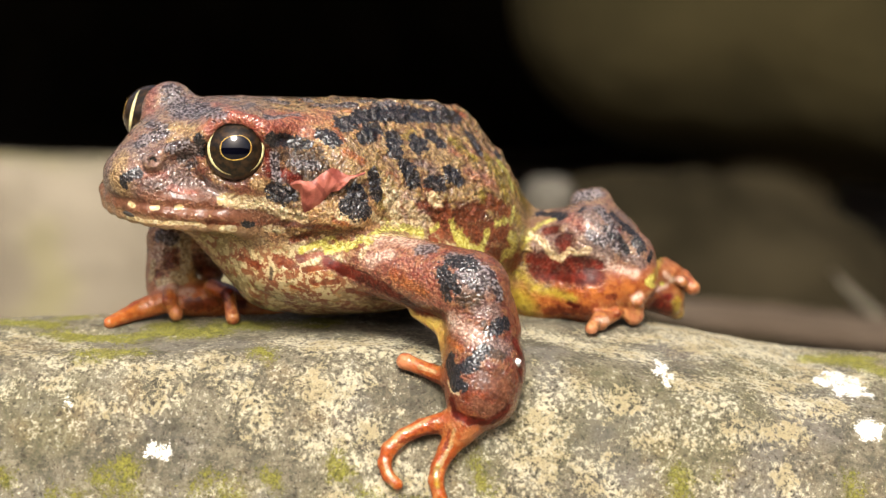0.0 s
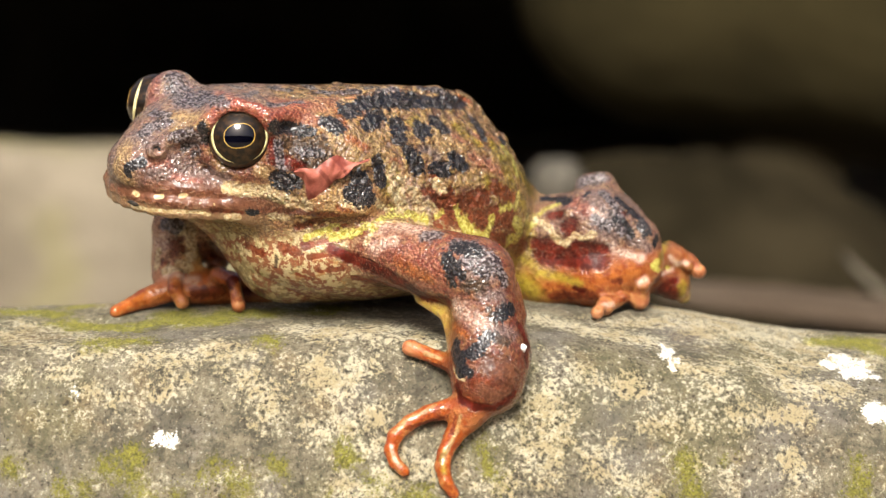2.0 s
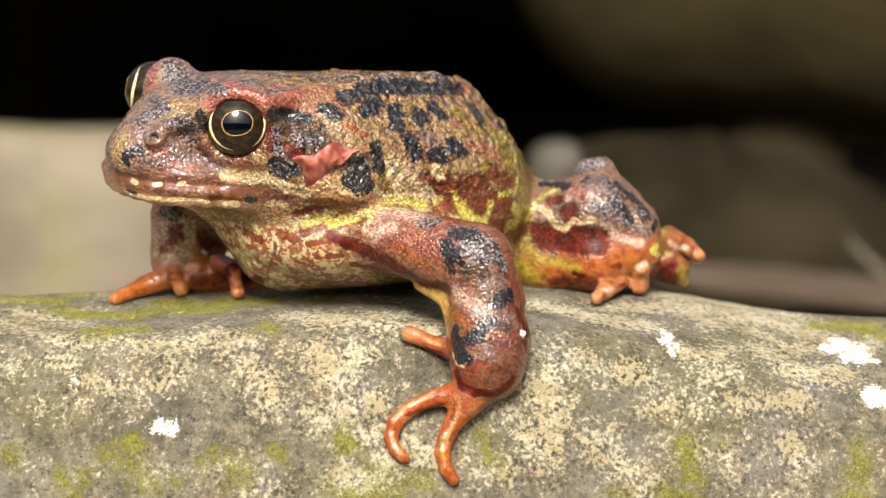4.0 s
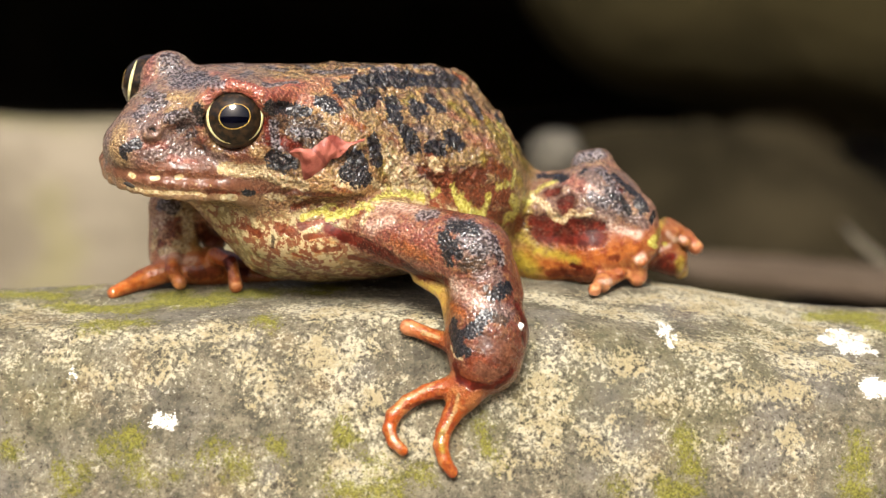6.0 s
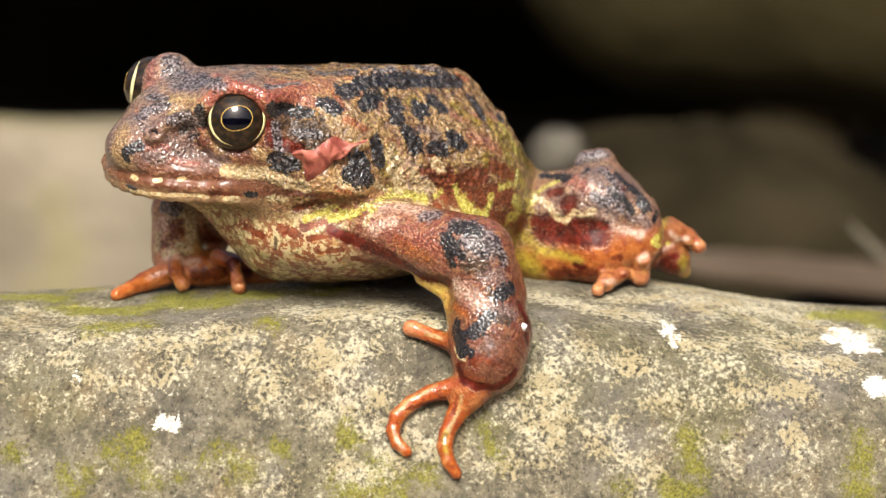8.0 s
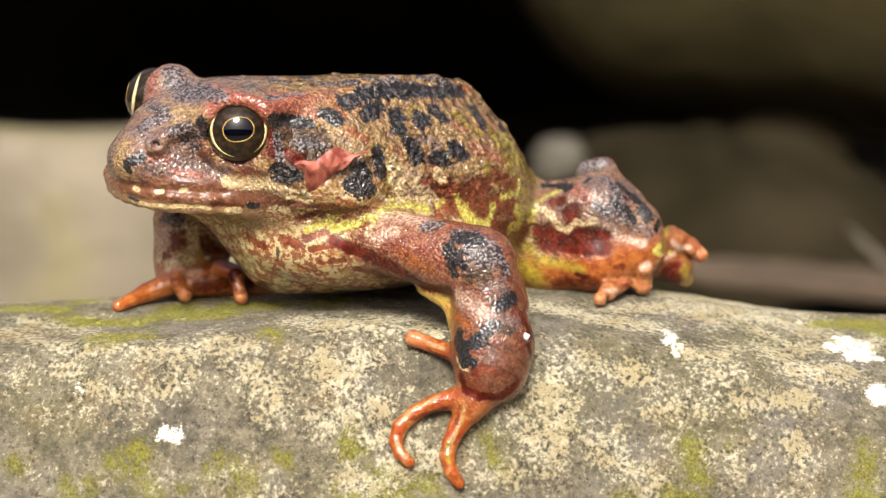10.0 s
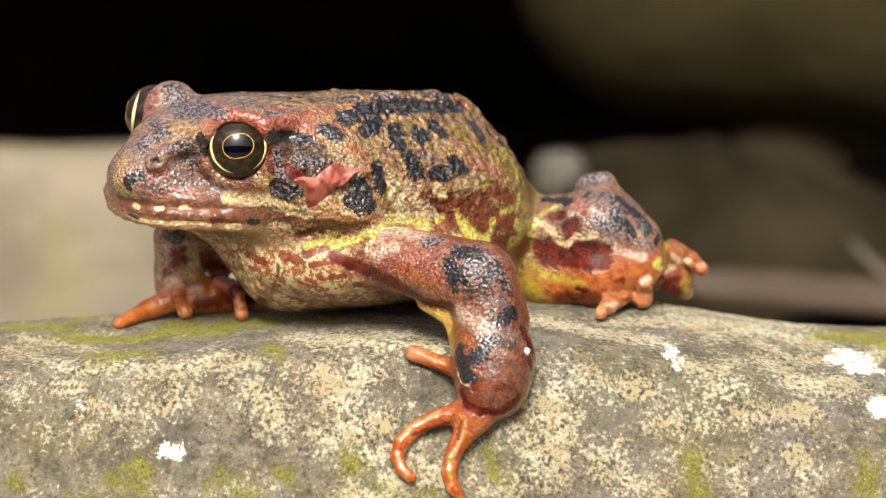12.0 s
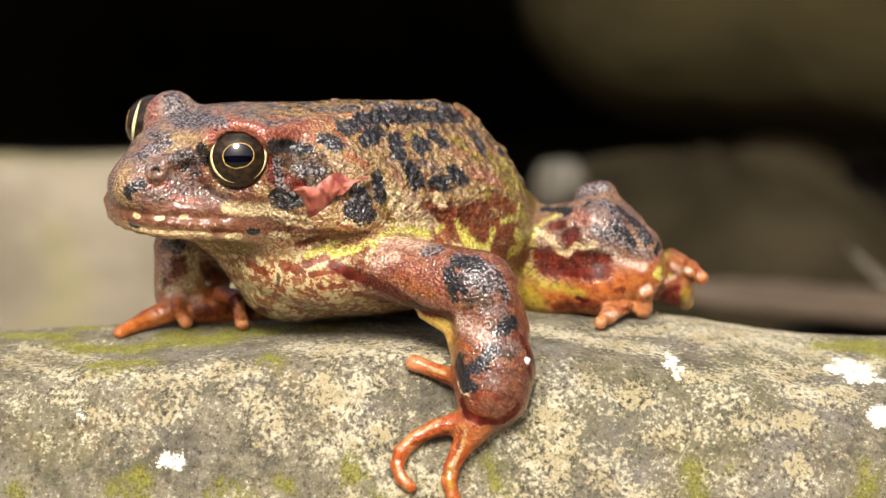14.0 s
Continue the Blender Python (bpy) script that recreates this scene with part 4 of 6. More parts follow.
    for pi, kind, data, a, b, c, m, g, k in SHAPES:
        near = np.where(((verts > a - 6) & (verts < b + 6)).all(1))[0]
        d = distance(kind, data, v32[near])
        w = np.exp(-np.clip(d, -3, 20) / 0.7)
        wsum[near] += w
        col[near] += w[:, None] * np.array(c)
        mot[near] += w * m
        gra[near] += w * g
        up = d < best[near]
        best[near[up]] = d[up]
        who[near[up]] = pi
    wsum = np.maximum(wsum, 1e-9)
    return verts, quads, col / wsum[:, None], mot / wsum, gra / wsum, who


def point_normals(v, q):
    fn = np.cross(v[q[:, 2]] - v[q[:, 0]], v[q[:, 3]] - v[q[:, 1]])
    out = np.zeros_like(v)
    for i in range(4):
        np.add.at(out, q[:, i], fn)
    return out / np.maximum(np.linalg.norm(out, axis=1), 1e-12)[:, None]


def frog_marks():
    # head
    stroke("grey", 1.50, (-33.2, 5.6, 42.3), (-32.6, 4.7, 41.1), (-31.5, 1.0, 40.1))
    stroke("grey", 0.98, (-30.6, 1.9, 40.5), (-29.0, -0.3, 40.0))
    stroke("grey", 1.06, (-29.3, 2.9, 40.8), (-27.8, -0.3, 40.6), (-26.0, -5.4, 40.7))
    stroke("grey", 0.73, (-35.0, -0.2, 38.9), (-33.2, -1.5, 38.6))
    stroke("grey", 0.88, (-35.1, -2.3, 37.4), (-33.1, -2.5, 38.0))
    stroke("grey", 0.65, (-35.9, -2.6, 36.7), (-35.4, -2.7, 36.9))
    stroke("grey", 1.03, (-31.6, -5.2, 36.9), (-29.7, -5.5, 36.8), (-28.6, -5.3, 36.5))
    stroke("grey", 0.72, (-30.6, -4.2, 35.4), (-29.1, -5.1, 36.2))
    stroke("grey", 0.59, (-27.4, 8.4, 41.4), (-25.6, 6.2, 41.2))
    stroke("grey", 0.76, (-21.7, 7.5, 41.2), (-19.5, 6.0, 41.0))
    stroke("grey", 0.59, (-17.8, 9.8, 41.3), (-16.5, 7.0, 41.2))
    stroke("grey", 0.66, (-24.0, 0.0, 41.1), (-23.4, 4.7, 40.9))
    stroke("grey", 0.64, (-19.6, -5.3, 35.8), (-19.5, -5.3, 34.5), (-19.3, -5.3, 33.2))
    stroke("grey", 0.48, (-29.7, -4.1, 34.4), (-28.9, -4.6, 34.9))
    stroke("dark", 0.72, (-28.5, -5.9, 37.8), (-27.6, -2.4, 36.9), (-28.0, -5.0, 36.2))
    stroke("dark", 0.64, (-37.2, -5.2, 33.1), (-35.5, -5.4, 33.6))
    stroke("dark", 0.40, (-37.4, -5.2, 32.6), (-37.0, -5.3, 32.0))
    stroke("dark", 0.48, (-23.2, -4.9, 27.8), (-22.4, -4.8, 27.7))
    # nostril: the hole's shade painted dark on top of the carving
    stroke("dark", 0.24, (-34.0, -5.7, 35.5), (-33.4, -5.6, 35.2))
    stroke("brown", 1.25, (-17.8, -3.9, 35.6), (-16.4, -3.5, 35.4), (-14.9, -3.6, 35.3))
    stroke("brown", 1.24, (-17.5, -4.8, 33.5), (-16.2, -4.4, 33.6), (-14.9, -4.2, 33.7))
    stroke("maroon", 0.65, (-20.0, -5.4, 32.2), (-18.7, -5.1, 31.5))
    stroke("maroon", 0.65, (-20.6, -5.3, 36.3), (-20.3, -5.5, 35.1), (-20.1, -5.6, 34.0))
    stroke("russet", 0.91, (-38.3, -3.6, 30.1), (-36.7, -4.8, 29.9), (-35.2, -5.5, 29.6), (-33.4, -5.9, 29.6), (-31.6, -6.1, 29.5), (-29.8, -6.2, 29.4), (-27.9, -6.0, 29.3), (-26.0, -5.5, 29.0), (-24.1, -5.2, 28.8), (-22.3, -5.0, 28.6), (-20.6, -4.8, 28.4), (-18.8, -4.8, 28.3), (-17.3, -4.9, 28.1), (-15.8, -5.7, 28.1))
    stroke("russet", 0.58, (-33.1, -5.9, 31.2), (-31.1, -6.0, 31.0), (-29.2, -5.9, 30.9), (-27.3, -5.5, 30.6), (-25.3, -5.2, 30.4))
    stroke("cream", 0.36, (-36.6, -4.8, 29.9), (-36.2, -5.0, 29.8))
    stroke("cream", 0.29, (-34.0, -5.8, 29.6), (-33.2, -5.8, 29.7))
    stroke("cream", 0.31, (-30.9, -6.0, 29.8), (-30.4, -6.0, 29.9))
    stroke("cream", 0.21, (-28.7, -6.2, 29.0))
    stroke("cream", 0.21, (-27.1, -6.0, 28.9))
    stroke("cream", 0.72, (-25.7, -5.1, 30.7), (-24.5, -5.0, 30.6), (-23.4, -5.0, 30.5), (-22.2, -5.0, 30.5), (-21.1, -5.1, 30.5), (-19.8, -5.0, 29.8), (-18.1, -5.1, 29.1), (-16.2, -5.7, 28.8))
    stroke("cream", 0.25, (-37.1, -4.2, 28.2), (-35.3, -5.1, 28.1), (-33.6, -5.6, 28.0), (-31.9, -6.0, 27.9), (-30.4, -6.2, 28.0), (-28.9, -5.9, 28.0), (-27.8, -5.8, 27.6))
    stroke("cream", 0.50, (-25.7, -5.1, 27.1), (-24.7, -4.8, 27.2))
    stroke("cream", 0.50, (-20.5, -4.4, 27.3), (-18.9, -4.3, 27.1))
    stroke("red", 0.33, (-27.3, -5.9, 28.1), (-25.7, -5.4, 28.0), (-24.1, -4.9, 27.8))
    stroke("red", 0.46, (-21.8, -4.8, 28.0), (-19.6, -4.7, 27.9), (-17.5, -4.7, 27.8), (-15.9, -5.4, 27.8), (-14.3, -5.7, 27.7), (-12.8, -5.5, 27.6))
    stroke("tan", 1.31, (-37.8, -3.6, 34.9), (-38.1, -4.4, 33.9), (-38.6, -4.5, 32.8), (-37.5, -5.0, 31.8))
    stroke("tan", 1.06, (-33.2, -1.5, 38.6), (-31.3, -1.9, 38.6), (-29.4, -3.0, 38.7))
    stroke("tan", 0.78, (-32.0, -3.3, 37.3), (-30.1, -5.0, 37.9), (-28.3, -6.0, 38.3))
    stroke("tan", 0.78, (-27.6, -4.3, 35.1), (-27.1, -3.7, 34.0), (-26.3, -5.0, 33.3))
    stroke("tan", 0.65, (-21.9, -5.7, 32.8), (-20.6, -5.5, 32.3))
    stroke("tan", 0.94, (-18.1, 5.3, 40.8), (-16.5, 0.6, 40.6), (-15.3, -0.3, 40.0))
    stroke("tan", 0.81, (-12.4, 1.5, 40.1), (-10.8, 2.6, 40.3))
    stroke("tan", 0.46, (-14.9, -1.6, 38.9), (-14.2, -2.7, 37.8), (-13.5, -3.2, 36.6), (-11.8, -3.3, 36.2), (-11.2, -3.6, 35.1), (-10.5, -3.8, 34.0))
    stroke("tan", 1.04, (-13.7, -6.1, 29.6), (-12.6, -5.8, 29.2), (-11.5, -5.5, 28.9), (-10.1, -5.1, 28.7))
    stroke("tan", 0.93, (-9.6, -1.5, 35.8), (-8.8, -1.5, 34.9), (-8.0, -1.1, 34.0))
    stroke("orange", 0.41, (-12.0, 2.9, 40.5), (-10.8, 2.4, 40.2))
    stroke("lilac", 1.04, (-31.9, -5.0, 33.4), (-30.0, -4.5, 32.6), (-28.0, -4.4, 32.0), (-26.0, -4.9, 31.4))
    stroke("lilac", 0.91, (-34.4, -5.8, 32.4), (-32.9, -5.6, 32.2), (-31.4, -5.4, 32.0), (-29.9, -5.1, 31.8))
    stroke("lilac", 0.66, (-39.4, -3.3, 33.7), (-39.6, -3.3, 32.5), (-40.3, -0.3, 30.8))
    stroke("lilac", 0.79, (-36.8, -2.2, 36.5), (-35.6, -3.5, 36.0), (-34.2, -6.0, 35.7))
    stroke("flush", 0.65, (-27.0, -5.9, 38.8), (-25.9, -5.9, 39.6), (-24.9, -5.8, 40.5), (-23.3, -5.7, 40.5), (-21.8, -5.3, 40.5), (-20.1, -5.6, 39.4))
    stroke("flush", 0.79, (-19.6, -4.9, 39.4), (-17.7, -2.8, 38.8), (-15.5, -2.3, 38.3))
    stroke("flush", 0.87, (-21.2, 1.8, 40.2), (-19.3, 2.2, 40.0), (-17.1, -1.0, 40.1), (-15.3, -0.4, 39.8))
    stroke("flush", 1.23, (-35.8, 6.8, 42.3), (-35.9, 5.0, 40.9), (-36.0, 4.1, 39.4))
    stroke("flush", 0.52, (-31.8, -5.5, 31.9), (-30.5, -5.4, 31.6), (-29.2, -5.4, 31.4))
    stroke("flush", 0.52, (-35.1, -5.4, 33.6), (-33.8, -5.4, 33.5), (-32.5, -5.1, 33.4))
    stroke("flush", 0.67, (-27.5, 3.5, 40.9), (-25.4, -2.0, 40.8))
    # body
    stroke("grey", 0.50, (-12.2, 4.0, 41.1), (-10.8, 4.0, 41.1))
    stroke("grey", 0.59, (-8.5, 5.5, 41.2), (-6.4, 7.6, 41.1))
    stroke("grey", 0.60, (-3.4, 10.8, 41.0), (-2.0, 11.9, 40.8))
    stroke("orange", 0.57, (1.6, 14.7, 39.5), (2.6, 15.1, 39.0))
    stroke("tan", 1.46, (-9.0, -1.0, 35.7), (-8.0, -0.9, 34.5), (-7.0, -0.9, 33.3))
    stroke("tan", 1.33, (-5.7, -0.8, 30.6), (-5.7, -0.9, 28.5))
    # pale flank: wet sheen painted in with the skin's own tone
    stroke("pink", 0.93, (-6.0, -1.0, 30.6), (-5.3, -0.7, 29.4), (-4.7, -0.4, 28.1))
    stroke("tan", 1.23, (-1.0, 4.4, 34.6), (1.1, 6.6, 35.0))
    stroke("tan", 1.10, (3.2, 6.8, 33.2), (4.6, 6.5, 31.5))
    stroke("flush", 0.70, (1.1, 7.0, 35.3), (2.7, 8.0, 35.1), (4.4, 10.1, 34.8), (6.1, 12.5, 34.5))
    stroke("flush", 0.83, (3.2, 6.5, 32.9), (5.0, 7.3, 31.9), (6.7, 8.3, 30.8))
    stroke("red", 1.36, (-1.0, 1.8, 29.1), (0.2, 2.6, 28.4), (1.4, 3.1, 27.7), (3.0, 4.3, 27.8), (4.6, 5.3, 28.0))
    stroke("red", 1.23, (-0.3, 2.1, 27.2), (1.4, 3.0, 26.6), (3.2, 4.2, 25.9), (5.1, 5.6, 26.0), (7.1, 7.0, 26.1))
    stroke("red", 0.97, (6.0, 6.6, 29.2), (7.1, 7.4, 28.4), (8.2, 8.4, 27.5))
    stroke("red", 1.26, (8.2, 8.2, 25.5), (8.8, 9.7, 23.1), (9.4, 12.3, 20.4))
    stroke("red", 0.92, (-1.0, 0.9, 25.1), (1.0, -7.9, 26.1))
    stroke("red", 0.81, (-1.6, 2.0, 31.5), (-1.3, 1.6, 29.5))
    stroke("olive", 1.28, (7.9, 11.0, 31.9), (9.2, 12.0, 30.1), (10.7, 16.9, 27.7))
    stroke("olive", 0.97, (5.3, 6.3, 29.8), (6.7, 7.2, 28.8), (8.2, 8.4, 27.8), (9.7, 10.7, 26.5))
    stroke("olive", 0.68, (-4.4, 4.5, 37.3), (-3.7, 5.2, 37.6))
    stroke("yellow", 0.58, (-13.6, -4.2, 24.9), (-12.3, -4.1, 25.1), (-10.9, -4.4, 25.4), (-8.9, -4.7, 26.1))
    stroke("yellow", 0.58, (-8.8, -5.1, 25.8), (-7.6, -3.7, 26.9), (-5.7, -1.1, 27.1), (-4.2, -0.3, 26.8), (-2.6, 0.4, 26.4))
    stroke("yellow", 0.44, (-7.6, -2.4, 28.1), (-5.7, -0.9, 27.7))
    stroke("yellow", 0.90, (2.1, 3.4, 25.6), (2.9, 3.6, 24.0))
    stroke("yellow", 0.53, (3.6, 4.2, 23.8), (5.0, 5.4, 23.2), (5.3, 5.7, 24.4), (5.7, 6.0, 25.6))
    stroke("yellow", 0.85, (8.1, 9.2, 22.1), (9.4, 10.9, 22.6), (8.8, 9.2, 24.5))
    stroke("yellow", 0.55, (11.0, 13.7, 23.3), (11.7, 14.2, 24.1))
    stroke("yellow", 0.44, (-1.1, 1.4, 26.4), (-0.6, 1.8, 26.8))
    stroke("yellow", 0.45, (1.1, 2.9, 27.2), (1.5, 3.0, 26.1))
    stroke("yellow", 0.46, (6.7, 6.8, 26.5), (8.2, 8.2, 26.6))
    # pink and cream for the flank's pale skin and, in part, its sheen
    stroke("pink", 1.07, (-4.3, -0.1, 30.1), (-3.5, 0.3, 28.8), (-2.6, 0.7, 27.6))
    stroke("cream", 0.80, (-6.3, -1.3, 30.0), (-5.3, -0.7, 28.2))
    stroke("cream", 0.53, (-4.3, -0.2, 29.8), (-3.3, 0.4, 28.2))
    stroke("cream", 0.40, (-2.3, 1.0, 28.1), (-1.3, 1.4, 27.1))
    stroke("cream", 0.40, (-6.3, -0.6, 32.9), (-7.0, -1.4, 31.7))
    stroke("tan", 0.68, (1.1, 3.6, 30.5), (2.8, 4.7, 30.4), (4.6, 6.0, 30.1))
    stroke("flush", 0.60, (-6.3, -0.5, 33.2), (-5.7, -0.2, 32.9))
    stroke("orange", 0.60, (-13.0, 0.1, 39.2), (-12.2, -2.3, 37.5))
    stroke("orange", 0.59, (-11.5, -3.2, 36.3), (-9.6, -2.0, 35.1))
    stroke("lilac", 0.54, (-3.0, 0.7, 29.6), (-1.6, 1.4, 28.8))
    # more cream on the flank, brightened in colour for its wet sheen
    stroke("cream", 1.00, (-6.1, -0.9, 30.9), (-5.9, -1.0, 29.5), (-5.7, -0.9, 28.2))
    stroke("cream", 0.80, (-3.9, -0.0, 29.6), (-3.3, 0.4, 27.8))
    stroke("cream", 0.53, (-8.6, -4.1, 29.2), (-7.2, -2.0, 27.9))
    stroke("cream", 0.67, (-1.3, 1.9, 30.5), (-0.6, 2.0, 29.7))
    stroke("cream", 0.52, (-12.1, -5.7, 29.2), (-10.4, -5.2, 28.6))
    stroke("grey", 0.55, (-15.4, 6.0, 41.0), (-13.6, 4.5, 40.9))
    stroke("grey", 0.48, (-9.9, 5.5, 41.5), (-8.6, 7.0, 41.4))
    stroke("grey", 0.57, (-1.7, 11.5, 40.5), (0.1, 12.8, 40.1))
    stroke("lilac", 0.81, (-2.7, 2.9, 34.4), (-1.0, 3.5, 33.3))
    stroke("olive", 0.70, (1.1, 8.6, 36.5), (2.5, 8.3, 35.4), (3.9, 8.7, 34.3))
    stroke("olive", 0.80, (-6.3, -0.8, 32.3), (-6.7, -1.3, 31.1), (-7.0, -1.7, 30.0))
    stroke("red", 1.36, (-0.6, 1.7, 26.4), (1.3, 2.8, 25.9), (3.2, 4.2, 25.4), (5.5, 5.8, 25.2), (7.8, 7.9, 24.9))
    stroke("red", 1.04, (4.6, 5.1, 23.5), (6.6, 7.1, 22.6), (8.6, 10.4, 21.5))
    stroke("olive", 0.71, (10.1, 11.1, 25.7), (10.4, 12.6, 23.8), (10.7, 13.2, 21.9), (10.9, 13.2, 20.2))
    # arm
    # pink and cream along the arm's top: its wet sheen put into the colour
    stroke("pink", 1.10, (-8.1, -5.0, 26.1), (-6.1, -4.9, 26.5), (-4.4, -6.0, 26.3), (-2.8, -7.1, 26.1))
    stroke("pink", 0.84, (-8.7, -6.4, 24.0), (-7.4, -6.8, 24.6), (-6.2, -7.2, 25.1))
    stroke("cream", 0.43, (-8.1, -4.6, 26.4), (-6.3, -4.0, 26.7), (-4.6, -4.2, 26.6))
    stroke("cream", 0.43, (-9.5, -5.8, 24.4), (-8.9, -5.5, 25.3))
    stroke("flush", 1.27, (-4.0, -9.1, 23.9), (-2.7, -10.2, 23.1), (-1.4, -11.1, 22.3))
    stroke("orange", 0.76, (-5.5, -8.6, 22.7), (-3.7, -9.8, 21.9), (-1.9, -10.8, 21.2))
    stroke("flush", 0.76, (-2.5, -9.9, 20.2), (-1.1, -10.9, 20.1), (0.4, -12.0, 20.0))
    stroke("grey", 1.02, (-2.2, -8.1, 25.8), (-1.3, -8.1, 25.9))
    stroke("dark", 1.00, (0.2, -11.4, 24.0), (0.5, -12.3, 22.4))
    stroke("dark", 0.62, (0.8, -10.8, 25.0), (2.0, -11.6, 24.8))
    stroke("grey", 1.39, (1.4, -10.8, 25.1), (3.1, -11.6, 25.0), (4.5, -12.3, 24.0))
    stroke("lilac", 1.25, (2.3, -13.1, 22.2), (3.8, -13.2, 22.4), (5.4, -12.8, 22.4))
    stroke("lilac", 1.00, (4.2, -13.5, 20.3), (6.2, -13.3, 19.6))
    stroke("dark", 0.62, (0.7, -12.5, 21.0))
    stroke("grey", 0.62, (5.7, -12.0, 23.8), (6.2, -12.3, 22.6), (6.7, -12.3, 21.2))
    stroke("dark", 0.91, (6.1, -14.1, 17.9), (7.3, -13.2, 18.3))
    # next stroke blackens the forearm's recess in place of its shade
    stroke("dark", 0.99, (1.1, -14.2, 13.9), (1.5, -15.3, 12.9), (1.9, -16.2, 11.9))
    stroke("dark", 0.93, (3.0, -16.2, 13.8), (4.1, -16.0, 14.9), (4.8, -15.7, 15.6))
    stroke("orange", 0.44, (0.9, -12.4, 16.1), (2.4, -14.8, 15.6))
    stroke("pink", 1.00, (1.2, -12.3, 18.4), (2.5, -13.8, 17.8), (3.9, -14.7, 17.0))
    stroke("lilac", 0.87, (4.8, -15.2, 16.5), (6.1, -15.1, 16.3), (7.4, -14.7, 16.0))
    # band under the arm: dark red skin plus the fold's shade painted in
    stroke("maroon", 0.90, (-10.8, -5.3, 22.4), (-9.5, -5.9, 21.9), (-8.2, -6.7, 21.5), (-6.9, -7.3, 21.0), (-5.5, -7.9, 20.4), (-4.1, -8.3, 19.6), (-2.8, -8.1, 18.7), (-1.2, -9.2, 18.6), (0.3, -11.1, 18.7))
    stroke("maroon", 0.72, (-13.6, -4.7, 23.5), (-12.2, -4.9, 22.9), (-10.9, -5.3, 22.3))
    stroke("maroon", 0.56, (8.4, -13.2, 16.3), (8.9, -13.4, 15.3), (9.4, -13.3, 14.2))
    stroke("red", 0.98, (3.5, -17.5, 10.8), (4.8, -17.7, 10.9), (6.1, -17.6, 10.8))
    stroke("dark", 0.95, (1.4, -10.9, 25.1), (3.3, -11.8, 24.9))
    stroke("dark", 0.69, (1.0, -12.3, 23.4), (1.7, -12.9, 22.2))
    stroke("grey", 0.88, (2.9, -12.7, 23.8), (4.1, -12.7, 23.6), (5.2, -12.5, 23.4))
    stroke("grey", 0.94, (2.4, -12.7, 23.6), (3.6, -13.0, 23.2), (4.7, -12.9, 22.8))
    stroke("brown", 0.75, (2.3, -13.2, 20.9), (4.2, -13.4, 21.3))
    stroke("brown", 0.50, (4.9, -14.1, 18.5), (5.5, -14.6, 17.3))
    stroke("brown", 0.62, (4.2, -15.6, 15.6), (5.5, -15.8, 15.5), (6.8, -15.6, 15.2))
    stroke("maroon", 0.37, (9.1, -14.6, 13.3), (9.4, -14.2, 11.9))
    stroke("russet", 1.23, (4.8, -17.1, 12.7), (6.1, -17.1, 12.4), (7.4, -16.7, 11.9))
    # hind
    stroke("cream", 0.47, (11.6, 14.1, 23.9), (12.4, 13.3, 23.5), (13.4, 12.6, 22.9), (14.1, 12.1, 21.6), (15.1, 11.7, 21.2))
    stroke("cream", 0.39, (15.5, 11.5, 21.4), (16.3, 11.1, 22.6), (17.0, 10.8, 22.1), (18.7, 10.4, 22.7))
    stroke("cream", 0.54, (18.3, 10.4, 22.5))
    stroke("yellow", 0.39, (11.7, 14.3, 24.2), (12.9, 14.8, 25.2), (14.6, 14.5, 26.0))
    stroke("maroon", 0.64, (13.4, 13.5, 24.5), (14.5, 13.0, 24.8))
    stroke("maroon", 0.92, (15.3, 11.8, 23.3), (16.0, 11.5, 23.8), (15.8, 11.3, 22.3))
    stroke("maroon", 1.41, (12.4, 12.7, 19.4), (14.7, 12.0, 19.4), (17.0, 10.7, 19.4), (19.4, 10.1, 19.4))
    stroke("maroon", 0.99, (11.4, 13.0, 20.9), (13.6, 12.3, 20.8), (15.7, 11.5, 20.8), (17.8, 10.7, 20.8), (19.9, 10.6, 20.6))
    stroke("orange", 1.40, (19.0, 9.6, 17.6), (20.9, 9.8, 17.6), (22.8, 10.4, 17.6), (24.7, 10.9, 17.6))
    stroke("orange", 0.84, (12.7, 11.9, 15.3), (14.6, 11.5, 15.5), (16.5, 10.5, 15.9), (18.3, 9.6, 16.2))
    stroke("lilac", 1.55, (18.4, 12.3, 26.8), (19.0, 11.3, 25.6), (19.7, 10.8, 24.3), (20.6, 10.6, 22.2))
    stroke("flush", 0.85, (16.1, 13.2, 26.2), (18.0, 11.4, 25.5))
    # pink low on the thigh stands in for its wet highlight
    stroke("pink", 0.56, (21.3, 10.8, 20.7), (23.1, 11.1, 20.1), (24.8, 11.1, 19.6))
    stroke("pink", 0.49, (19.9, 10.5, 21.8), (21.2, 10.8, 21.1))
    stroke("lilac", 0.86, (22.9, 14.8, 26.6), (24.5, 14.6, 25.3))
    stroke("dark", 0.70, (12.8, 18.8, 25.9), (14.2, 15.7, 26.3), (15.6, 14.1, 26.4))
    stroke("grey", 1.15, (17.4, 17.9, 28.2), (19.6, 17.3, 28.8))
    stroke("dark", 0.70, (22.0, 13.5, 26.6), (23.5, 13.3, 25.3), (24.8, 13.4, 24.3))
    stroke("dark", 0.95, (24.9, 12.8, 23.8), (25.4, 12.2, 23.1))
    stroke("dark", 0.43, (27.0, 12.9, 22.1), (26.6, 12.1, 21.2))
    stroke("dark", 0.51, (21.4, 11.3, 24.5))
    stroke("grey", 1.03, (21.3, 11.4, 24.8), (22.1, 11.2, 23.8), (22.9, 11.3, 22.8))
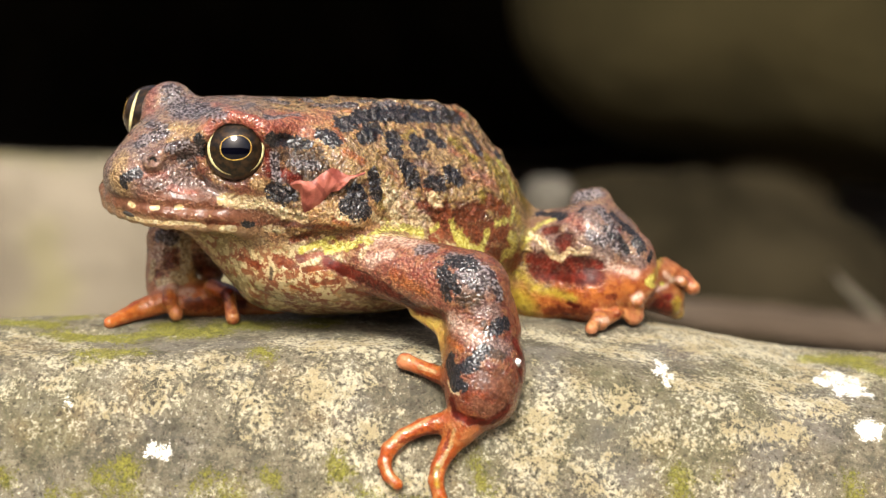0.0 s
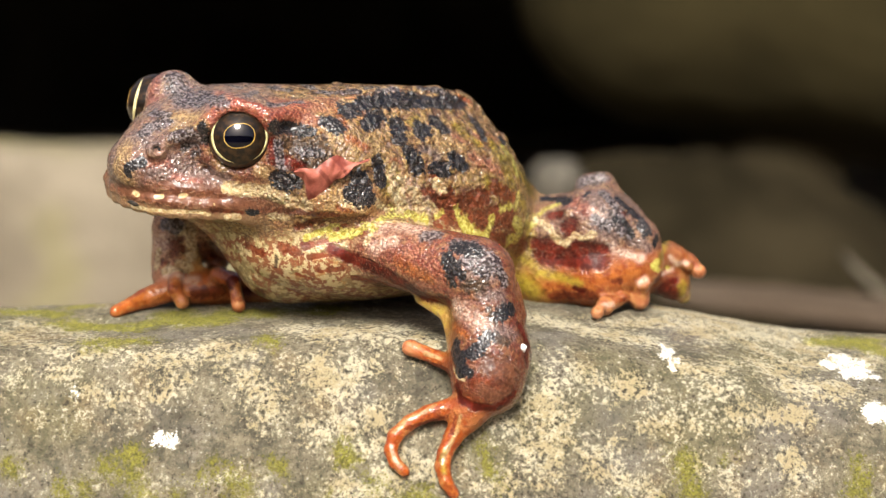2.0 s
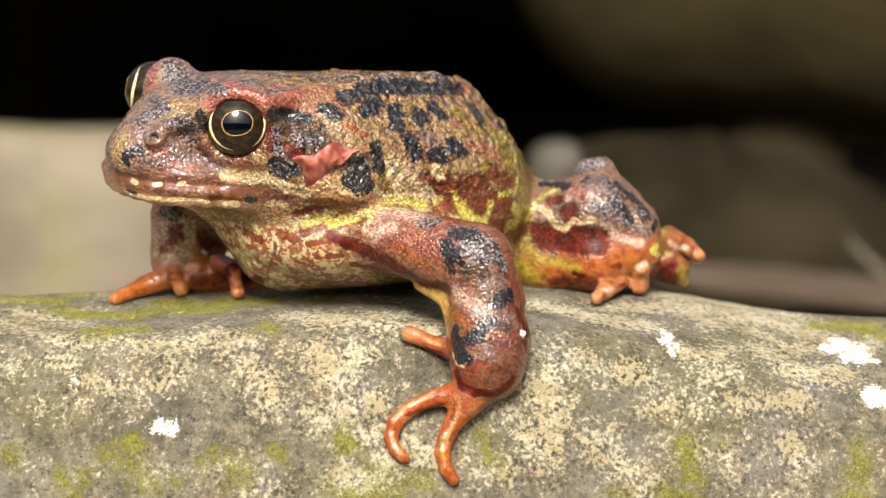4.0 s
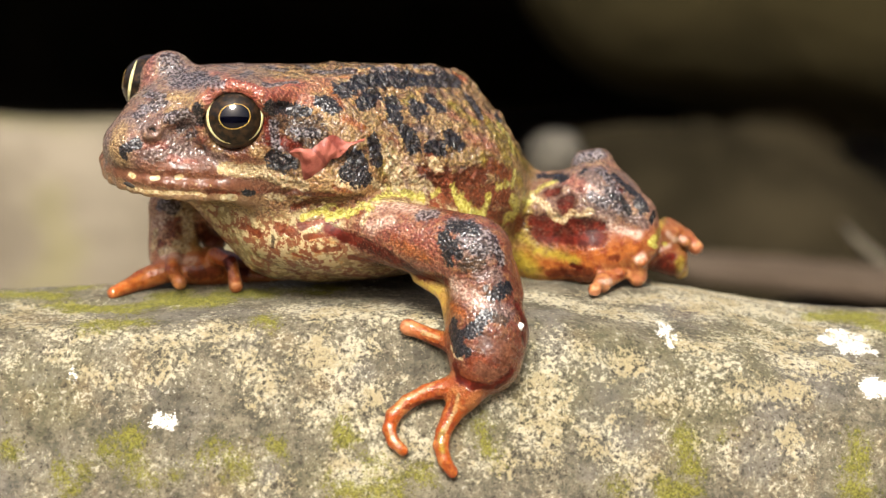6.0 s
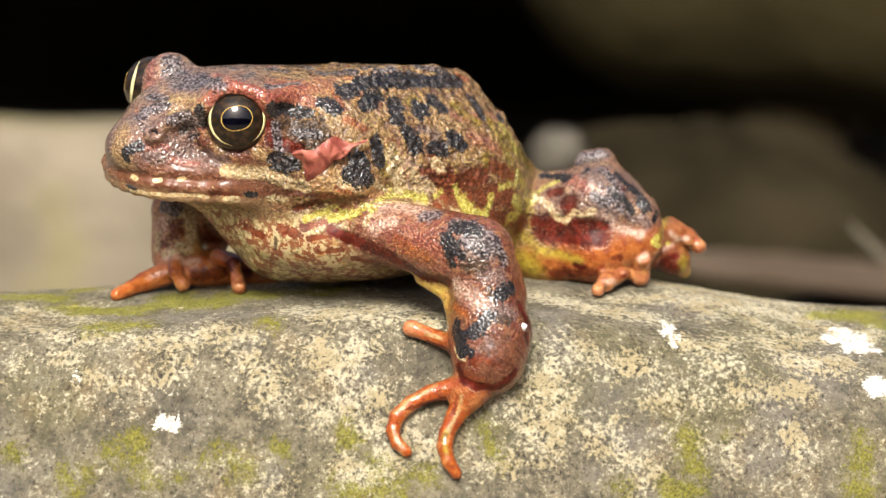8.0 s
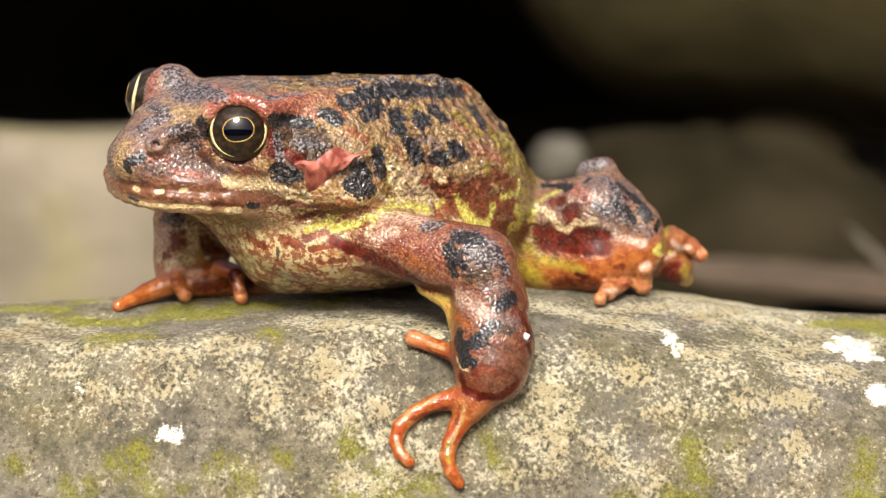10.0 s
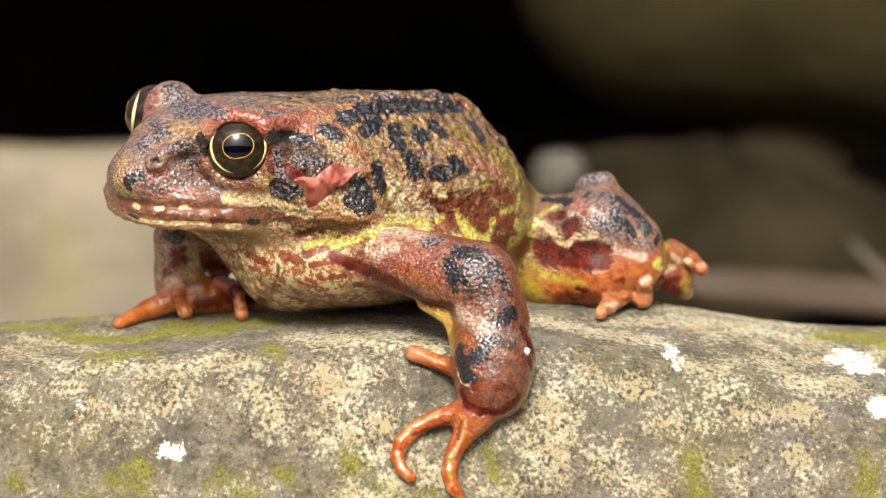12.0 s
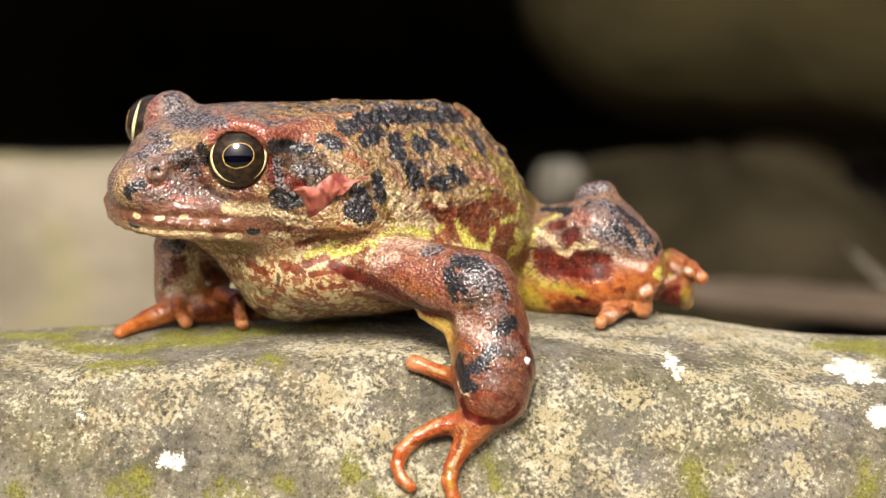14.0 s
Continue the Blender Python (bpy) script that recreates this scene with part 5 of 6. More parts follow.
    stroke("olive", 1.28, (10.0, 13.0, 15.7), (11.3, 12.5, 14.6))
    stroke("olive", 0.63, (12.0, 12.2, 17.3), (13.2, 11.8, 17.1), (14.5, 11.4, 16.9), (15.7, 10.8, 16.6), (16.9, 10.2, 16.4))
    stroke("olive", 0.85, (9.9, 13.2, 19.1), (11.6, 12.6, 18.3))
    stroke("red", 0.63, (13.5, 12.1, 14.4), (15.1, 11.8, 14.4), (16.8, 10.8, 14.7), (18.4, 10.1, 14.8))
    stroke("maroon", 0.35, (16.4, 10.6, 15.6), (17.6, 10.1, 15.4))
    stroke("red", 0.35, (21.2, 9.8, 16.8), (22.3, 10.3, 16.7))
    stroke("yellow", 0.28, (26.3, 11.2, 18.8), (26.8, 11.5, 18.3))
    stroke("maroon", 1.08, (28.2, 16.5, 13.5), (29.5, 16.2, 13.9))
    stroke("olive", 0.58, (30.7, 16.4, 14.6), (31.1, 17.1, 13.4))
    stroke("grey", 0.71, (20.0, 13.5, 27.5), (20.9, 12.7, 26.6), (21.8, 12.2, 25.7))
    stroke("grey", 0.63, (18.7, 10.8, 24.7), (20.6, 10.7, 23.5))
    stroke("dark", 0.42, (22.6, 11.7, 24.2), (23.7, 11.5, 22.4))
    stroke("dark", 0.28, (21.0, 13.0, 26.9))
    stroke("dark", 0.28, (17.7, 13.3, 27.2), (18.1, 13.6, 27.5))
    # pink here paints the thigh's pale sheen
    stroke("pink", 0.42, (18.3, 11.5, 25.8), (19.6, 10.9, 24.8))
    stroke("maroon", 0.42, (21.9, 12.2, 25.5), (22.5, 12.1, 25.1))
    stroke("lilac", 0.70, (23.4, 11.3, 21.7), (25.6, 11.4, 20.9))
    # far arm
    stroke("grey", 0.95, (-35.9, 13.1, 23.0), (-34.5, 13.1, 22.7))
    stroke("cream", 0.55, (-34.1, 12.9, 22.0), (-33.1, 13.1, 22.0))
    stroke("cream", 0.70, (-32.8, 13.5, 22.6), (-32.6, 13.0, 20.8), (-32.5, 12.9, 18.8))
    stroke("cream", 0.39, (-34.2, 11.9, 18.2), (-32.8, 12.6, 18.2))
    stroke("pink", 0.57, (-36.4, 12.9, 21.4), (-35.6, 12.4, 20.4))
    stroke("red", 0.78, (-34.5, 12.1, 19.4))
    stroke("red", 0.35, (-34.2, 12.7, 21.1), (-33.6, 12.8, 21.3))
    stroke("red", 0.56, (-36.0, 11.8, 18.1))
    stroke("red", 0.93, (-31.1, 13.6, 20.0), (-30.5, 14.9, 18.4), (-30.0, 15.3, 17.6))
    stroke("pink", 0.99, (-36.8, 12.9, 20.3), (-34.9, 12.6, 21.4))
    stroke("cream", 0.63, (-35.9, 11.5, 17.2), (-34.2, 10.9, 17.6), (-32.8, 12.3, 17.4))
    stroke("pink", 0.70, (-35.6, 11.3, 16.9), (-33.6, 10.1, 16.8), (-31.9, 10.7, 16.3))
    stroke("cream", 0.50, (-36.8, 12.7, 19.6), (-37.0, 12.2, 17.5))
    stroke("red", 0.71, (-34.9, 12.4, 20.7), (-33.8, 12.5, 19.8))
    stroke("orange", 0.70, (-39.5, 8.4, 14.3), (-38.0, 9.3, 14.4), (-36.3, 9.7, 14.7), (-34.4, 8.3, 15.4))
    stroke("red", 0.84, (-31.5, 9.9, 14.7), (-30.1, 10.2, 14.8), (-28.7, 10.7, 14.8))
    stroke("maroon", 0.69, (-27.2, 7.7, 16.2), (-26.2, 8.3, 17.2))
    stroke("maroon", 0.83, (-25.6, 12.1, 14.5), (-22.1, 0.6, 16.7))
    stroke("orange", 0.42, (-27.7, 8.6, 17.1), (-26.7, 7.5, 16.5), (-25.8, 7.3, 15.6))
    # belly
    stroke("yellow", 0.33, (-16.6, -4.3, 24.7), (-14.9, -4.2, 25.4), (-12.9, -4.3, 26.3))
    stroke("russet", 0.59, (-14.9, -4.5, 26.5), (-13.5, -4.7, 26.8), (-12.2, -4.8, 27.1), (-10.9, -4.6, 27.0), (-9.6, -4.3, 27.0))
    stroke("red", 0.46, (-17.6, -4.1, 25.9), (-16.2, -4.4, 26.4), (-14.8, -5.1, 27.1))
    stroke("red", 0.33, (-12.9, -4.1, 25.6), (-11.9, -4.2, 26.3))
    stroke("cream", 0.26, (-16.3, -4.1, 25.6))
    stroke("cream", 0.26, (-15.2, -4.2, 26.0))
    stroke("cream", 0.26, (-14.1, -4.5, 26.5))
    stroke("red", 0.59, (-19.5, -4.0, 23.5), (-17.6, -4.6, 23.1))
    stroke("red", 0.46, (-16.9, -4.5, 23.6), (-14.9, -4.5, 24.1), (-12.9, -4.3, 24.6), (-11.2, -4.4, 25.1), (-9.6, -5.0, 25.6))
    stroke("red", 0.46, (-15.9, -5.0, 22.5), (-14.1, -5.0, 22.8), (-12.2, -4.9, 23.0))
    stroke("red", 0.39, (-14.9, -4.8, 20.8), (-13.6, -4.9, 20.9), (-12.3, -4.8, 21.1))
    stroke("red", 0.39, (-11.0, -4.3, 20.0), (-9.6, -4.4, 19.7), (-8.3, -4.8, 19.6))
    stroke("red", 0.33, (-17.7, -4.3, 20.3), (-16.0, -4.2, 19.7))
    stroke("red", 0.40, (-23.9, -1.3, 23.1), (-21.8, -3.0, 22.4))
    stroke("brown", 0.33, (-20.1, -3.9, 22.3), (-20.2, -3.8, 21.2))
    # second dark stroke for the painted shade in the forearm's hollow
    stroke("dark", 0.62, (1.2, -14.3, 14.1), (1.4, -15.2, 12.8), (2.0, -16.3, 11.9))
    stroke("dark", 0.49, (2.3, -16.3, 12.3), (2.8, -16.9, 11.8))
    stroke("dark", 0.55, (3.4, -16.3, 13.8), (4.3, -16.0, 15.0))
    stroke("cream", 0.19, (0.9, -14.7, 11.9), (1.4, -15.9, 11.0), (2.2, -16.7, 10.9))
    stroke("maroon", 0.55, (1.4, -16.0, 9.9), (1.8, -16.3, 8.6), (3.3, -17.1, 7.9), (4.6, -17.1, 7.9), (5.9, -16.9, 7.8))
    stroke("russet", 0.74, (6.7, -16.8, 12.6), (7.4, -17.0, 10.7), (6.1, -17.5, 9.2))
    stroke("orange", 0.55, (3.4, -17.5, 10.8), (4.6, -17.7, 10.9))
    stroke("red", 0.31, (-2.1, -10.9, 11.4), (-0.8, -12.0, 11.2), (0.3, -13.2, 11.0))
    stroke("tan", 0.25, (-2.4, -11.1, 12.6), (-0.5, -12.2, 12.2))
    stroke("red", 0.25, (-4.4, -16.6, 5.1), (-2.3, -15.8, 5.6), (-1.0, -15.7, 5.9), (0.4, -16.1, 6.5))
    stroke("tan", 0.25, (-5.8, -16.8, 4.8), (-4.4, -16.2, 6.1), (-3.2, -15.9, 6.5), (-2.1, -15.8, 7.0), (-1.1, -15.4, 7.7))
    stroke("pink", 0.24, (-6.0, -17.3, 3.3), (-5.6, -17.8, 1.9), (-5.0, -18.1, 1.1))
    stroke("olive", 0.30, (-0.0, -18.9, 0.7), (-0.3, -18.4, 1.9), (-0.0, -18.0, 2.9))
    stroke("red", 0.25, (1.1, -16.8, 6.7), (0.8, -17.2, 4.8))
    stroke("tan", 0.24, (1.8, -17.1, 6.8), (1.4, -17.3, 5.1), (0.8, -17.5, 4.0), (0.2, -18.0, 2.9))
    stroke("orange", 0.36, (0.5, -19.2, -0.6), (1.2, -19.3, -1.6))
    stroke("olive", 0.50, (27.1, 11.7, 18.5), (27.5, 12.4, 19.5), (28.8, 19.3, 20.1))
    stroke("yellow", 0.42, (26.5, 11.3, 18.5), (26.9, 11.7, 19.2))
    stroke("yellow", 0.29, (27.1, 11.8, 17.9), (29.0, 16.4, 17.2))
    stroke("pink", 0.36, (29.2, 16.2, 18.7), (30.4, 17.0, 17.6), (31.4, 16.9, 17.8))
    stroke("pink", 0.29, (28.2, 15.7, 16.6), (29.5, 16.7, 17.0))
    stroke("olive", 0.58, (31.2, 16.8, 15.1), (31.1, 16.8, 13.8))
    stroke("maroon", 1.15, (28.4, 15.5, 14.5), (29.4, 16.7, 13.3))
    stroke("maroon", 0.57, (27.3, 12.9, 16.4), (29.9, 16.3, 15.7))
    stroke("pink", 0.49, (24.7, 10.7, 16.3), (25.6, 11.0, 16.8))
    stroke("red", 0.35, (22.1, 9.5, 14.4), (23.4, 11.1, 14.5))
    stroke("pink", 0.35, (19.6, 6.5, 14.5), (21.2, 8.3, 14.1))
    stroke("russet", 0.86, (4.2, -17.7, 10.2), (5.5, -17.7, 9.6))
    stroke("russet", 0.74, (5.0, -16.9, 13.3), (5.5, -17.2, 12.4), (6.1, -17.4, 11.5))
    stroke("maroon", 0.61, (7.7, -16.6, 9.3), (6.1, -17.0, 8.1))
    stroke("dark", 1.18, (-12.1, 0.5, 39.2), (-11.0, 1.3, 39.6), (-10.0, 2.6, 39.9), (-8.6, 4.2, 39.9), (-7.3, 5.5, 40.0), (-5.6, 6.7, 39.9), (-4.0, 7.9, 39.8))
    stroke("dark", 1.12, (-3.1, 8.6, 39.7), (-1.1, 10.1, 39.3), (0.1, 11.6, 39.1), (1.4, 13.4, 38.8))
    stroke("dark", 1.00, (-9.7, 0.4, 37.5), (-8.3, 2.6, 38.6))
    stroke("dark", 1.10, (-14.0, -2.3, 38.3), (-13.1, -2.6, 37.6))
    stroke("dark", 1.13, (-6.1, 3.2, 37.5), (-5.6, 1.6, 35.8))
    stroke("dark", 1.25, (-3.2, 4.2, 36.3), (-2.9, 4.6, 36.5))
    stroke("dark", 0.92, (-1.5, 7.0, 37.3), (-0.3, 6.8, 36.3))
    stroke("dark", 1.23, (-4.4, 1.2, 33.9), (-3.6, 1.2, 32.6))
    stroke("dark", 0.90, (-1.5, 2.4, 32.1), (-0.3, 3.0, 31.7))
    stroke("dark", 1.02, (0.9, 4.6, 32.9), (1.9, 5.0, 32.2))
    stroke("dark", 0.70, (3.3, 12.7, 36.8), (3.9, 11.5, 35.9), (4.5, 10.4, 35.0))
    stroke("dark", 0.59, (6.9, 13.5, 34.3), (7.1, 13.0, 33.9))
    stroke("dark", 0.88, (-8.2, -1.6, 33.4), (-8.0, -1.9, 32.3), (-7.9, -2.2, 31.2))
    stroke("dark", 1.20, (-11.2, -5.0, 30.5), (-9.3, -4.5, 29.7), (-10.2, -3.8, 31.6))
    stroke("dark", 0.77, (-20.1, -5.7, 38.0), (-19.2, -3.8, 37.7), (-18.1, -3.0, 37.5), (-16.2, -2.9, 37.0))
    stroke("dark", 1.19, (-19.4, -5.2, 31.8), (-18.3, -5.1, 31.3))
    stroke("tan", 0.78, (-12.8, -5.9, 29.3), (-10.7, -5.3, 28.5))
    stroke("orange", 0.59, (-12.4, -5.8, 28.7), (-11.0, -5.4, 28.2))
    stroke("olive", 0.84, (8.2, 8.9, 29.0), (7.5, 9.1, 30.7), (6.8, 9.9, 32.4), (6.1, 10.2, 33.4), (5.4, 10.7, 34.4))
    stroke("yellow", 0.49, (8.8, 11.0, 30.1), (8.3, 12.5, 32.0), (7.1, 11.9, 33.4))
    stroke("yellow", 0.42, (9.1, 9.9, 28.1), (8.6, 8.7, 26.1))
    stroke("grey", 0.66, (-17.4, -4.1, 35.0), (-16.1, -3.8, 34.8), (-14.8, -3.9, 34.7))
    stroke("brown", 0.59, (-16.2, -3.2, 36.0), (-17.5, -3.5, 36.0), (-18.7, -4.6, 36.2))
    stroke("grey", 0.54, (-21.1, 0.6, 39.8), (-19.5, 1.6, 39.9), (-17.6, -0.5, 40.2))
    stroke("grey", 0.61, (-15.3, 5.0, 40.8), (-13.2, 4.6, 41.0))
    stroke("tan", 0.65, (-12.4, -5.3, 30.6), (-13.0, -5.9, 29.5))
    stroke("brown", 0.79, (-16.1, -4.0, 34.4), (-15.0, -4.0, 34.1), (-13.8, -4.1, 33.8))
    stroke("red", 0.53, (-5.7, -0.8, 29.9), (-3.7, 0.1, 29.4), (-1.6, 1.5, 29.5))
    stroke("dark", 0.48, (-5.8, 5.5, 39.3), (-5.0, 6.2, 39.0))
    stroke("brown", 0.98, (-20.1, -5.4, 36.4), (-18.7, -4.7, 36.0), (-17.4, -3.8, 35.6), (-16.0, -3.6, 35.2), (-14.5, -3.8, 34.9))
    stroke("maroon", 0.78, (-18.7, -5.1, 33.9), (-17.1, -4.8, 33.1))
    stroke("brown", 0.65, (-14.8, -4.0, 34.1), (-13.2, -4.3, 33.5))
    stroke("russet", 0.78, (-19.9, -5.5, 34.6), (-18.7, -5.1, 33.1))


def skin_parts(frog, base, step, carve=(), labels={}):
    v, q, col, mot, gra, who = polygonise(step, carve)
    n0 = point_normals(v, q)
    warts = np.clip(vnoise(v, 1.4, 21), 0.25, 1) * 0.75 + 0.10 * vnoise(v, 0.7, 22)
    v = v + n0 * (warts * np.clip(gra - 0.75, 0, 1))[:, None]
    nrm = point_normals(v, q)
    fields = {k: blob_field(v, b, relative=True) for k, b in MARKS.items() if k not in ("moss", "crust")}
    qwho = who[q[:, 0]]
    made = {}
    for i, name in enumerate(PARTS):
        f = q[qwho == i]
        if not len(f):
            continue
        use, inv = np.unique(f, return_inverse=True)
        ob = part(name, v[use], inv.reshape(f.shape), SKIN, frog, labels.get(name.split(".")[0], ""), base, nrm[use])
        me = ob.data
        at = me.attributes.new("pigment", "FLOAT_COLOR", "POINT")
        at.data.foreach_set("color", np.c_[col[use], np.ones(len(use))].astype(np.float32).ravel())
        put_attr(ob, "mottle", mot[use])
        put_attr(ob, "grain", gra[use])
        for k in fields:
            put_attr(ob, k, fields[k][use])
        made[name] = ob
    return made


def dome(radius, ax, ay, lift, n=28, rings=10, inner=0.0):
    """A cap (or ring) on a sphere about +z: ax, ay its half angles in degrees."""
    v, f = [], []
    for j in range(rings + 1):
        t = inner + (1 - inner) * j / rings
        for i in range(n):
            a = 2 * math.pi * i / n
            th = radians(t * 1.0) * math.hypot(ax * math.cos(a), ay * math.sin(a))
            s = radius + lift
            v.append((s * math.sin(th) * math.cos(a), s * math.sin(th) * math.sin(a), s * math.cos(th)))
    for j in range(rings):
        for i in range(n):
            k = (i + 1) % n
            f.append((j * n + i, (j + 1) * n + i, (j + 1) * n + k, j * n + k))
    return np.array(v), f


def hoop(radius, ax, ay, width, n=56, m=8, gaps=0.0):
    """A thin ring lying on a sphere about +z, thicker at its two sides where gaps is above nought."""
    v, f = [], []
    for i in range(n):
        a = 2 * math.pi * i / n
        th = radians(math.hypot(ax * math.cos(a), ay * math.sin(a)))
        c = np.array((math.sin(th) * math.cos(a), math.sin(th) * math.sin(a), math.cos(th))) * radius
        out = c / np.linalg.norm(c)
        rad = np.array((math.cos(th) * math.cos(a), math.cos(th) * math.sin(a), -math.sin(th)))
        w = width * (1 - gaps * abs(math.sin(a)) ** 2)
        for j in range(m):
            b = 2 * math.pi * j / m
            v.append(c + rad * w * math.cos(b) + out * w * 0.35 * math.sin(b))
    for i in range(n):
        for j in range(m):
            i2, j2 = (i + 1) % n, (j + 1) % m
            f.append((i * m + j, i2 * m + j, i2 * m + j2, i * m + j2))
    return np.array(v), f


def make_eye(frog, base, centre, axis, radius, roll):
    m = Vector(axis).to_track_quat("Z", "Y").to_matrix() @ Euler((0, 0, radians(roll))).to_matrix()
    M = np.array(m)
    ball, f = dome(radius, 180, 180, 0, 40, 28)
    eye = part("eye", ball @ M.T + np.array(centre), f, IRIS, frog, "dark bronze glossy eye", base)
    for name, (v, f), mat in (("pupil", dome(radius, 27, 20.5, 0.03), PUPIL),
                              ("pupil_ring", hoop(radius + 0.0, 28.5, 22, 0.04), GOLD),
                              ("eye_ring", hoop(radius - 0.02, 58, 56, 0.27, gaps=1.0), PALE_GOLD)):
        part(name, v @ M.T + np.array(centre), f, mat, eye, base=base)
    return eye


def make_frog():
    base = (-5.9, 7.0, 14.6)
    frog = new("frog")
    frog.location = Vector(base) * 0.001
    tagged(frog, "reddish-brown wet frog with black spots, sitting on a stone", "frog")
    frog_shapes()
    tip_shapes()
    frog_marks()
    skin_parts(frog, base, 0.3, [(EYES[0], 3.68, 0.15), (EYES[1], 3.68, 0.15), (NOSTRIL_HOLE, 0.62, 0.1)],
               {"finger": "orange finger", "toe": "orange toe", "belly": "cream belly with red-brown mottling"})
    make_eye(frog, base, EYES[0], (0.10, -1.0, 0.2), 3.75, 10)
    make_eye(frog, base, EYES[1], (-0.95, 0.1, 0.2), 3.75, 0)
    SHAPES.clear()
    PARTS.clear()
    throat_shapes()
    return frog, skin_parts(frog, base, 0.35)["throat"]


# ---- small things ----
def make_leaf():
    """A dry curled leaf scrap stuck behind the frog's eye, between an upper and a lower ragged edge."""
    n, m = 64, 12
    t = np.linspace(0, 1, n)
    left, right = np.array((-17.7, -6.9, 33.0)), np.array((-9.2, -4.2, 34.0))
    axis = right - left
    top = np.interp(t, (0, 0.05, 0.15, 0.28, 0.36, 0.43, 0.51, 0.57, 0.66, 0.77, 0.83, 1), (0.05, 0.32, 0.25, 0, 0.43, 0.8, 1.14, 1.12, 0.55, 0.05, -0.05, 0.1))
    low = np.interp(t, (0, 0.05, 0.14, 0.18, 0.21, 0.28, 0.36, 0.43, 0.51, 0.57, 0.66, 0.77, 0.83, 1), (-0.1, -0.6, -1.26, -3.4, -3.9, -4.0, -3.6, -2.8, -2.15, -1.65, -1.65, -1.07, -0.45, -0.1))
    v = []
    for i in range(n):
        for j in range(m):
            s = j / (m - 1)
            q = left + axis * t[i]
            h = low[i] + (top[i] - low[i]) * s + 0.08 * noise.noise((i * 0.6, j * 0.5, 3))
            v.append((q[0] + 0.25 * (s - 0.5), q[1] - 0.75 + 1.6 * abs(s - 0.5 - 0.25 * math.sin(5 * t[i])) ** 1.5 + 0.3 * math.sin(t[i] * 9 + s * 3) + 0.25 * noise.noise((t[i] * 9, s * 3, 1)), q[2] + h))
    v = np.array(v)
    back = v + np.array((0, 0.16, 0))
    f = sheet_faces(n, m)
    ob = part("dry_leaf", np.concatenate([v, back]), np.concatenate([f, f[:, ::-1] + n * m]), DRY_LEAF)
    tagged(ob, "small curled red-brown dry leaf scrap stuck on the frog", "leaf")


def make_flake():
    """A tiny square white flake stuck to the forearm."""
    c = np.array((8.8, -14.5, 14.2))
    v = []
    for y in (-0.28, 0.1):
        for x, z in ((-0.38, -0.12), (-0.1, 0.45), (0.42, 0.2), (0.15, -0.5)):
            v.append(c + np.array((x, y, z)))
    f = [(0, 3, 2, 1), (4, 5, 6, 7), (0, 1, 5, 4), (1, 2, 6, 5), (2, 3, 7, 6), (3, 0, 4, 7)]
    tagged(part("flake", np.array(v), f, FLAKE), "tiny square white flake on the frog's foreleg", "flake")


def make_debris():
    """A crumb of dark soil on the frog's lip."""
    rng = np.random.default_rng(9)
    bm = bmesh.new()
    bmesh.ops.create_icosphere(bm, subdivisions=2, radius=1.0)
    v = np.array([q.co for q in bm.verts])
    f = [[q.index for q in e.verts] for e in bm.faces]
    bm.free()
    v = v * (0.75 + 0.25 * rng.random(len(v)))[:, None] * np.array((0.75, 0.35, 0.32))
    v[:, 2] -= 0.35 * v[:, 0]
    tagged(part("soil_crumb", v + np.array((-36.7, -5.3, 28.8)), f, CRUMB), "dark crumb of soil on the frog's lip", "soil")


def make_twig():
    """A pale dry twig lying across the rocks behind."""
    pts = [np.array(q, float) for q in ((147, 420, -64), (156, 418, -72), (166, 416, -80), (183, 412, -92))]
    v, f, n = [], [], 10
    for i, q in enumerate(pts):
        r = (6.5, 7.5, 7.5, 6.5)[i]
        for j in range(n):
            a = 2 * math.pi * j / n
            v.append(q + np.array((-0.5 * math.cos(a), math.sin(a), 0.85 * math.cos(a))) * r)
    for i in range(len(pts) - 1):
        for j in range(n):
            k = (j + 1) % n
            f.append((i * n + j, i * n + k, (i + 1) * n + k, (i + 1) * n + j))
    f += [tuple(range(n))[::-1], tuple(range((len(pts) - 1) * n, len(pts) * n))]
    tagged(part("twig", np.array(v), f, TWIG), "pale dry twig leaning on the rocks", "twig")


